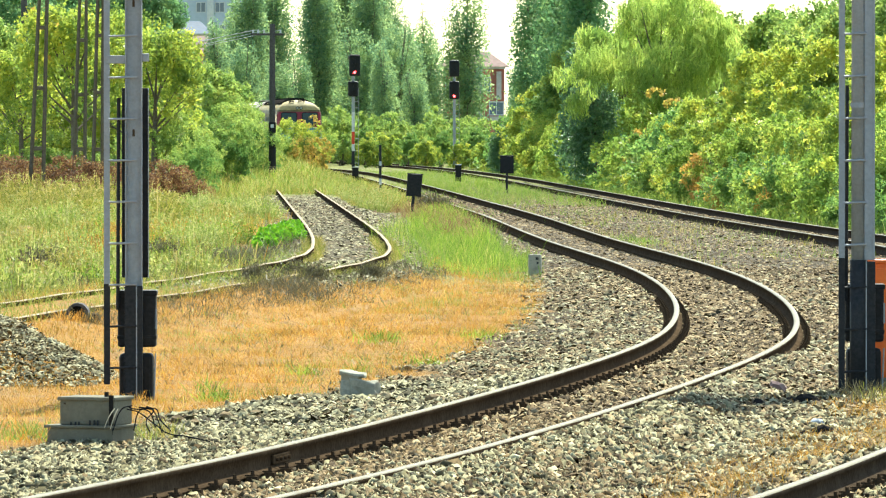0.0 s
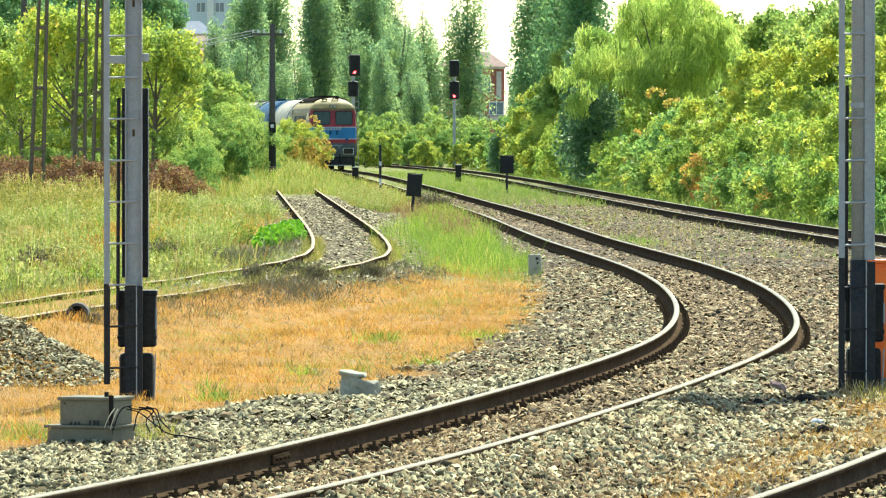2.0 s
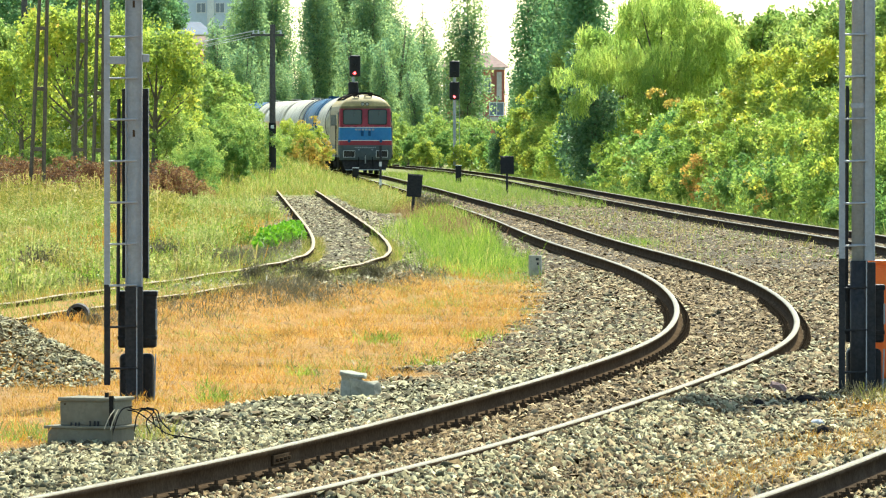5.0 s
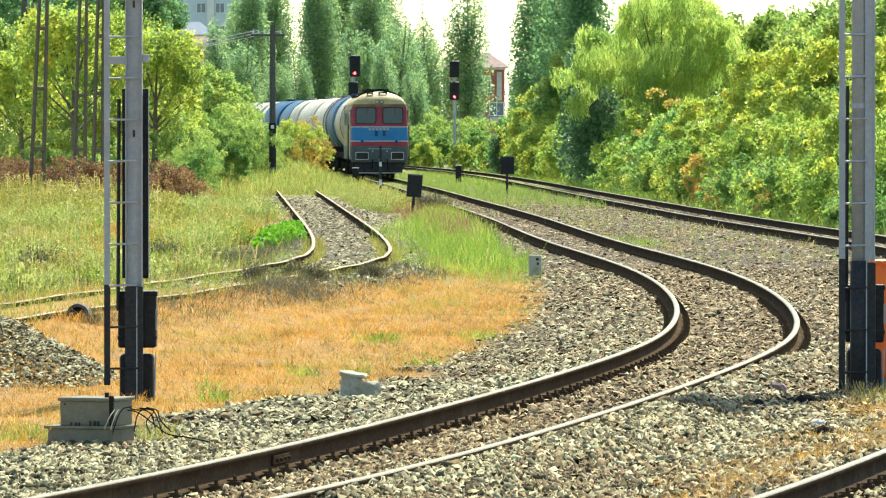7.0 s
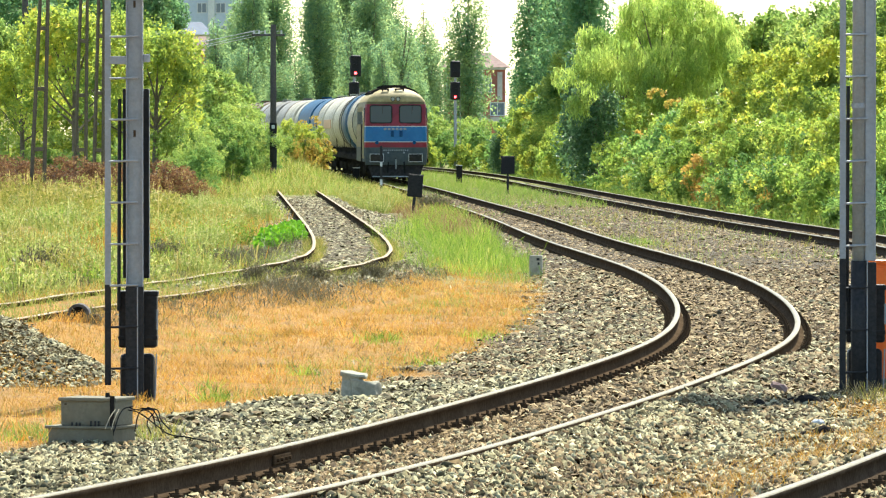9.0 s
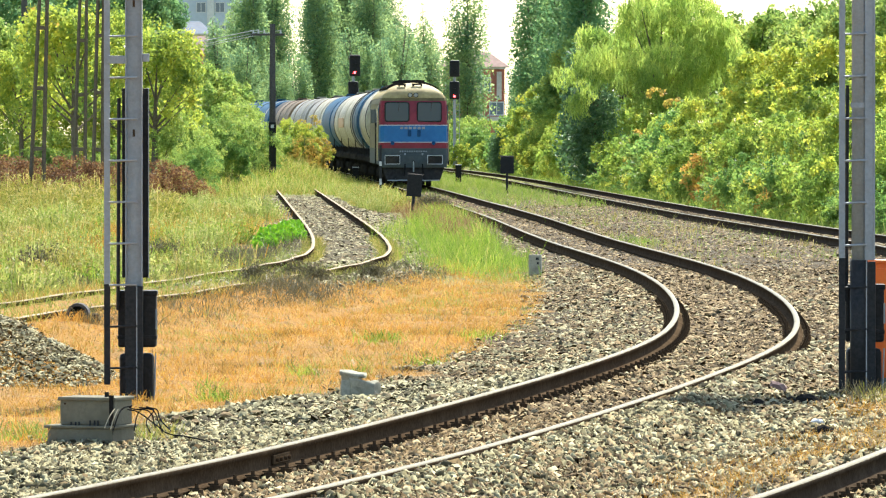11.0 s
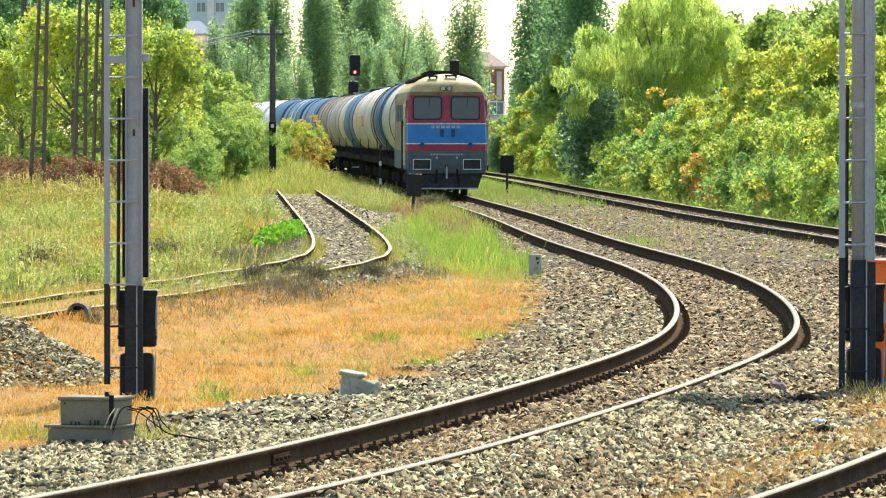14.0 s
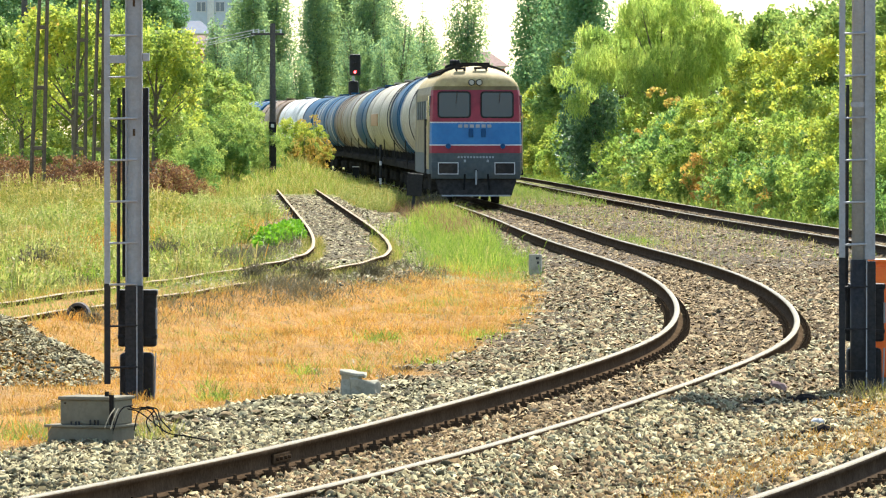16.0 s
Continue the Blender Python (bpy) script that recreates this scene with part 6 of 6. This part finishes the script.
def tank_wagon(shell, sections, hoops, label, half=7.0, stripe=False):
    """A bogie tank wagon, its front towards -y; sections: (from, to, paint) along the barrel."""
    t = thing("tank_wagon", (0, 0, 0), label, "tank wagon", "tank wagons of the train")
    rr, zc = 1.60, 2.80
    L = half - .45
    edges = [-L] + [s[1] for s in sections[:-1]] + [L]
    for k, (_, _, mat) in enumerate(sections):
        part("barrel" if k == 0 else "barrel_section", barrel(edges[k], edges[k + 1], rr, zc, k == 0, k == len(sections) - 1), mat, t, smooth=True)
    for y, w, mat in hoops:
        part("hoop", hoop(y, w, rr + .03, zc), mat, t)
    fr = part("underframe", B(-1.15, -half, 1.02, 1.15, half, 1.22, bevel=.02), UNDER, t)
    for y in (-half + .8, -2.4, 2.4, half - .8):
        part("saddle", B(-1.0, y - .2, 1.2, 1.0, y + .2, 1.7, bevel=.03), UNDER, fr)
    for s in (-1, 1):
        part("sill", B(s * 1.32 - .06, -half, .95, s * 1.32 + .06, half, 1.2, bevel=.02), UNDER, fr)
        for e in (-1, 1):
            b = part("buffer", R((s * .87, e * half, 1.06), (s * .87, e * (half + .5), 1.06), .09, n=12), UNDER, t)
            part("buffer_head", R((s * .87, e * (half + .5), 1.06), (s * .87, e * (half + .56), 1.06), .22, n=18), UNDER, b)
    part("walkway", B(-.32, -2.2, 4.40, .32, 2.2, 4.43), UNDER, t)
    part("dome", R((0, 0, 4.3), (0, 0, 4.52), .34, .3, 20), shell, t)
    for s in (-1, 1):
        lad = part("ladder", R((s * 1.50, -.22, 1.0), (s * 1.58, -.22, 2.0), .016, n=6), UNDER, t)
        part("ladder_side", R((s * 1.50, .22, 1.0), (s * 1.58, .22, 2.0), .016, n=6), UNDER, lad)
        for k in range(3):
            q = k / 3
            part("rung", R((s * (1.51 + .07 * q), -.22, 1.15 + .9 * q), (s * (1.51 + .07 * q), .22, 1.15 + .9 * q), .013, n=5), UNDER, lad)
    part("discharge_valve", R((0, 0, .55), (0, 0, 1.3), .12, n=10), UNDER, t)
    if stripe:
        part("warning_panel", B(-1.625, -5.6, 2.55, -1.57, 5.6, 3.05, bevel=.01), FADED_ORANGE, t, "faded orange hazard stripe")
    axles = []
    for y in (-half + 2.4, half - 2.4):
        axles += bogie(t, y, (-.9, .9), .46)
    return t, axles


def half_width(z):
    if z < 1.5:
        return 1.47
    if z < 3.45:
        return 1.48 - .05 * (z - 1.5) / 1.95
    q = min(1.0, (z - 3.45) / .95)
    return 1.43 * max(0.0, 1 - q ** 2.2) ** .5


def nose_y(z):
    """How far the front lies behind its foremost plane, by height."""
    if z < 2.6:
        return 0.0
    if z < 3.7:
        return .16 * (z - 2.6) / 1.1
    q = min(1.0, (z - 3.7) / .7)
    return .16 + 1.3 * (1 - math.sqrt(max(0, 1 - q * q)))


def roof_z(x):
    """Height of the engine's roof at that distance from its middle."""
    return 3.45 + .95 * (1 - (x / 1.43) ** 2) ** (1 / 2.2)


def hull(z0, z1, y_back, n=8, strips=range(9)):
    """The engine's shell between two heights: some of its nine upright strips, left side to front to right side."""
    bm = bmesh.new()
    rows = []
    zs = [z0 + (z1 - z0) * k / n for k in range(n + 1)]
    for z in zs:
        w, f, c = half_width(z), nose_y(z), .22
        c = min(c, w * .5)
        line = [(-w, y_back), (-w, f + c), (-w + c * .3, f + c * .3), (-w + c, f), (-w * .33, f - .02), (w * .33, f - .02), (w - c, f), (w - c * .3, f + c * .3), (w, f + c), (w, y_back)]
        rows.append([bm.verts.new((x, y, z)) for x, y in line])
    for a, b in zip(rows, rows[1:]):
        for k in strips:
            bm.faces.new((a[k], a[k + 1], b[k + 1], b[k]))
    bmesh.ops.delete(bm, geom=[v for v in bm.verts if not v.link_faces], context="VERTS")
    return bm


def rounded_plate(x0, x1, z0, z1, y0, y1, r, n=5):
    """An upright plate with rounded corners, its front at y0."""
    bm = bmesh.new()
    pts = []
    for cx, cz, a0 in ((x1 - r, z1 - r, 0), (x0 + r, z1 - r, 90), (x0 + r, z0 + r, 180), (x1 - r, z0 + r, 270)):
        pts += [(cx + r * math.cos(radians(a0 + 90 * k / n)), cz + r * math.sin(radians(a0 + 90 * k / n))) for k in range(n + 1)]
    f = [bm.verts.new((x, y0, z)) for x, z in pts]
    b = [bm.verts.new((x, y1, z)) for x, z in pts]
    bm.faces.new(f)
    for k in range(len(f)):
        bm.faces.new((f[k], f[k - 1], b[k - 1], b[k]))
    return bm


def frame_bars(x0, x1, z0, z1, y, w, d=.03):
    bm = bmesh.new()
    box(bm, x0, y - d, z0, x1, y, z0 + w)
    box(bm, x0, y - d, z1 - w, x1, y, z1)
    box(bm, x0, y - d, z0 + w, x0 + w, y, z1 - w)
    box(bm, x1 - w, y - d, z0 + w, x1, y, z1 - w)
    return bm


def locomotive():
    """Its front is at local y = -8.5, its back at 8.5."""
    t = thing("diesel_locomotive", (0, 0, 0), "blue, red and cream diesel locomotive with unlit headlights", "locomotive")
    F = 8.1

    def put(name, bm, mat, parent=t, label="", smooth=False):
        bmesh.ops.translate(bm, vec=(0, -F, 0), verts=bm.verts)
        return part(name, bm, mat, parent, label, smooth)

    back = 2 * F
    FRONT, SIDES = range(1, 8), (0, 8)
    put("lower_body", hull(.95, 1.62, back, 3), LOCO_GREY, label="dark grey lower body")
    put("side_wall", hull(1.62, 3.75, back, 9, SIDES), LOCO_SIDE, label="grimy cream side walls")
    put("red_band", hull(1.62, 1.86, back, 2, FRONT), LOCO_RED, label="red band")
    put("white_line", hull(1.86, 1.895, back, 1, FRONT), WHITE, label="white line")
    put("blue_band", hull(1.895, 2.58, back, 4, FRONT), LOCO_BLUE, label="blue band")
    put("white_line", hull(2.58, 2.615, back, 1, FRONT), WHITE, label="white line")
    put("window_band", hull(2.615, 3.63, back, 6, FRONT), LOCO_RED, label="dark red window band")
    # dark strip standing for the roof's shadow on the front
    put("roof_shadow_rim", hull(3.63, 3.75, back, 2, FRONT), LOCO_SIDE, label="dark rim under the roof, shadow put into its colour")
    roof = put("roof", hull(3.75, 4.398, back, 14), LOCO_ROOF, label="sooty cream domed roof", smooth=True)
    put("rear_wall", B(-1.44, back - .02, .95, 1.44, back + .02, 3.7), LOCO_GREY)
    put("floor", B(-1.4, .2, .9, 1.4, back, .97), UNDER)
    # windscreens, each in a rounded rubber frame
    for c in (-.69, .68):
        w = put("windscreen", rounded_plate(c - .48, c + .48, 2.78, 3.54, -.012, .2, .09), CAB_GLASS, label="blue-grey windscreen")
        put("window_rubber", rounded_plate(c - .53, c + .53, 2.73, 3.59, .0, .2, .12), BLACK_BOX, w)
        put("wiper", R((c + .1, -.03, 3.6), (c + .06, -.025, 3.2), .010, n=5), BLACK_BOX, w)
    # headlights, horns and roof gear
    for c in (-.13, .11):
        lamp = put("headlight_rim", R((c, .30, 3.87), (c, .06, 3.87), .105, n=20), BLACK_BOX, label="dark round headlight rim")
        put("headlight", R((c, .07, 3.87), (c, .045, 3.87), .08, n=18), LAMP_GLASS, lamp, "unlit round headlight")
    for x0, x1, y0, z0 in ((-.62, -.30, .62, 4.14), (-.02, .40, .66, 4.16)):
        h = bmesh.new()
        rod(h, (x0, y0, z0 - .10), (x0 + .07, y0, z0 + .05), .035, n=6)
        rod(h, (x1, y0, z0 - .10), (x1 - .05, y0, z0 + .20), .035, n=6)
        rod(h, (x0 + .03, y0, z0 + .05), (x1, y0, z0 + .06), .03, n=6)
        rod(h, (x0 - .02, y0, z0 + .17), (x1, y0, z0 + .18), .035, n=6)
        rod(h, (x0 + .05, y0, z0 + .03), (x0 + .02, y0, z0 + .18), .03, n=6)
        put("roof_bracket", h, SOOT)
    # walkway and grilles that follow the roof's curve
    g = bmesh.new()
    xs = [-1.05 + 2.1 * k / 14 for k in range(15)]
    rows = [[g.verts.new((x, y, roof_z(x) + dz)) for x in xs] for y, dz in ((2.0, .02), (2.0, .11), (14.6, .11), (14.6, .02))]
    for a, b in zip(rows, rows[1:]):
        for k in range(14):
            g.faces.new((a[k], a[k + 1], b[k + 1], b[k]))
    g = put("roof_grille", g, SOOT, label="dark sooty roof grille")
    for k in range(9):
        put("grille_slat", B(-.55, 2.75 + k * 1.3, 4.46, .55, 3.05 + k * 1.3, 4.53), SOOT, g)
    for s in (-1, 1):
        put("roof_rail", R((s * 1.06, 1.2, roof_z(1.06) + .05), (s * 1.06, 15, roof_z(1.06) + .05), .035, n=6), SOOT)
    put("exhaust", R((.25, 9, 4.3), (.25, 9, 4.58), .20, n=14), SOOT)
    # front details
    for c in (-.16, .24):
        put("handle", B(c - .07, -.06, 2.12, c + .07, -.02, 2.4, bevel=.02), LOCO_NAVY, label="dark blue socket cover")
    for c in (-.88, .86):
        put("marker_lamp", R((c, -.02, 1.84), (c, -.09, 1.84), .085, n=14), LOCO_NAVY, label="dark round marker lamp")
    for k in range(6):
        put("letter_bar", B(-.56 + k * .185, -.045, 2.43, -.43 + k * .185, -.03, 2.53), GREY_PAINT)
    for k in range(12):
        put("number_bar", B(-.58 + k * .1, -.03, 1.46, -.52 + k * .1, -.005, 1.52), GREY_PAINT)
    beam = put("buffer_beam", B(-1.42, -.06, .80, 1.42, .12, 1.36, bevel=.02), LOCO_GREY, label="dark buffer beam")
    for c in (-.9, .9):
        b = put("buffer", R((c, -.05, 1.13), (c, -.55, 1.13), .11, n=12), UNDER, beam)
        put("buffer_head", B(c - .31, -.62, .96, c + .31, -.55, 1.31, bevel=.025), UNDER, b, "rectangular black buffer head")
        put("buffer_rim", frame_bars(c - .325, c + .325, .945, 1.325, -.612, .024, .02), WHITE, b, "white outline of the buffer head")
    hook = put("coupling_hook", R((0, -.35, 1.06), (0, 0, 1.06), .05, n=8), UNDER, beam)
    put("link", R((0, -.33, 1.08), (0, -.3, .62), .035, n=6), GREY_PAINT, hook)
    for c in (-.35, .38):
        put("lamp_iron", R((c, -.08, 1.38), (c, -.16, 1.36), .04, n=8), GREY_PAINT, beam)
        put("air_hose", R((c, -.1, .95), (c * 1.1, -.25, .45), .03, n=6), CABLE, beam)
    plough = bmesh.new()
    v = [plough.verts.new(c) for c in ((-1.32, .05, .82), (1.32, .05, .82), (1.12, -.25, .26), (-1.12, -.25, .26), (-1.32, .2, .82), (1.32, .2, .82), (1.12, -.1, .26), (-1.12, -.1, .26))]
    for q in ((0, 1, 2, 3), (4, 7, 6, 5), (0, 4, 5, 1), (3, 2, 6, 7), (0, 3, 7, 4), (1, 5, 6, 2)):
        plough.faces.new([v[i] for i in q])
    pl = put("snow_plough", plough, UNDER, label="black snow plough")
    put("plough_edge", B(-1.1, -.27, .24, 1.1, -.24, .29), GREY_PAINT, pl)
    for s in (-1, 1):
        put("hand_rail", R((s * 1.5, .3, 1.1), (s * 1.5, .3, 2.9), .018, n=6), LOCO_CREAM)
        put("side_window", B(s * 1.45 - .03, .30, 2.8, s * 1.45 + .03, 1.15, 3.45, bevel=.02), CAB_GLASS)
        dr = put("cab_door", B(s * 1.485 - .02, 1.6, 1.1, s * 1.485 + .02, 2.3, 3.3, bevel=.015), LOCO_CREAM)
        put("door_window", B(s * 1.487 - .024, 1.7, 2.5, s * 1.487 + .024, 2.2, 3.15, bevel=.01), CAB_GLASS, dr)
        for yy in (1.45, 2.45):
            put("grab_rail", R((s * 1.55, yy, .9), (s * 1.55, yy, 2.7), .022, n=6), BLACK_BOX)
        for k in range(5):
            put("side_grille", B(s * 1.46 - .02, 3 + k * 2.4, 2.7, s * 1.47 + .02, 4.4 + k * 2.4, 3.3, bevel=.01), LOCO_GREY)
    put("fuel_tank", B(-1.25, 6.6, .35, 1.25, 9.6, .95, bevel=.05), UNDER)
    wheels = []
    for y in (-4.4, 4.4):
        wheels += bogie(t, y, (-1.6, 0, 1.6), .55)
    return t, wheels


loco, loco_wheels = locomotive()
C_, W_, N_, G_, U_, K_ = TANK_CREAM, TANK_WHITE, TANK_BROWN, TANK_GREY, TANK_BLUE, TANK_DARK
WAGONS = [
    (C_, [(-7, 5.0, C_), (5.0, 7, U_)], [(5.0, .12, W_), (-6.4, .16, K_)], "cream tank wagon with a narrow blue rear band", False),
    (U_, [(-7, 3.0, U_), (3.0, 7, U_)], [(-6, .2, U_), (5.5, .9, K_), (2.5, .1, W_)], "blue tank wagon with a dark rear band", False),
    (C_, [(-7, 7, C_)], [(-6.6, .3, K_)], "pale cream tank wagon with a dark front hoop", False),
    (C_, [(-7, 7, C_)], [], "pale cream tank wagon with orange hazard stripe", True),
    (C_, [(-7, -1, C_), (-1, 7, U_)], [(-1, .14, K_)], "cream tank wagon with a blue rear half", False),
    (U_, [(-7, 4, U_), (4, 7, C_)], [(4, .14, W_)], "blue tank wagon with a cream rear", False),
    (G_, [(-7, 0, C_), (0, 7, G_)], [(0, .14, N_)], "weathered cream and grey tank wagon", False),
    (C_, [(-7, 7, G_)], [(-3, .14, C_), (3, .14, N_)], "grey-cream ribbed tank wagon", False),
    (N_, [(-7, 3, N_), (3, 7, K_)], [(-4, .14, G_), (0, .14, K_)], "dirty brown tank wagon with a dark rear", False),
    (U_, [(-7, 7, U_)], [(-4, .2, W_), (3, .14, K_)], "blue tank wagon with one pale ring", False),
    (U_, [(-7, 7, U_)], [(-3, .3, W_), (0, .3, W_), (4, .3, K_)], "blue tank wagon with pale rings", False),
    (W_, [(-7, 1, U_), (1, 7, W_)], [(1, .2, K_)], "blue and white tank wagon", False),
    (W_, [(-7, 7, W_)], [(-3, .2, W_), (3, .2, C_)], "plain dusty white tank wagon", False),
    (N_, [(-7, 7, N_)], [(-3, .2, N_), (3, .2, K_)], "plain orange-brown weathered tank wagon", False),
    (U_, [(-7, 7, U_)], [(-3, .3, W_), (3, .3, W_)], "blue tank wagon with pale rings", False),
    (W_, [(-7, 2, W_), (2, 7, U_)], [(2, .2, K_)], "white tank wagon with a blue rear", False),
]
wagons = [tank_wagon(a, b, c, d, 7.4, e) for a, b, c, d, e in WAGONS]


# ---- movement ----
TABLE_Y = np.arange(150.0, 1000.0, 0.5)
TABLE_S = np.concatenate([[0], np.cumsum(np.hypot(np.diff(TABLE_Y), np.diff(main_x(TABLE_Y))))])


def on_line(s):
    """The place on the main track s metres of rail beyond y = 150."""
    y = float(np.interp(s, TABLE_S, TABLE_Y))
    return Vector((float(main_x(y)), y, 0))


START, SPEED = float(np.interp(443.1, TABLE_Y, TABLE_S)), 14.24


def car_rows(behind, pivot, every):
    """Poses of a car whose middle runs that far behind the train's front."""
    rows, n = [], round(16 / every)
    for k in range(n + 1):
        t = k * every
        s = START - SPEED * t + behind
        a, b = on_line(s - pivot), on_line(s + pivot)
        d, m = (a - b).normalized(), (a + b) / 2
        rows.append((t, pose(m.x, m.y, 0, 0, 0, math.degrees(math.atan2(d.x, -d.y)))))
    return rows


def motions():
    walk(loco, car_rows(8.5, 4.4, 0.5))
    for k, (w, axles) in enumerate(wagons):
        walk(w, car_rows(17.6 + 8.0 + 16.1 * k, 5.0, 0.5))
    # wheels of 0.55 m and 0.46 m radius: 49 and 59 degrees from row to row
    rolling = [(ws, .55) for ws in loco_wheels] + [(ws, .46) for w, axles in wagons[:6] for ws in axles]
    for ws, r in rolling:
        x, y, z = ws.matrix_basis.translation
        walk(ws, [(f / FPS, pose(x, y, z) @ Matrix.Rotation(SPEED / r * f / FPS, 4, "X")) for f in range(0, 481)])


motions()
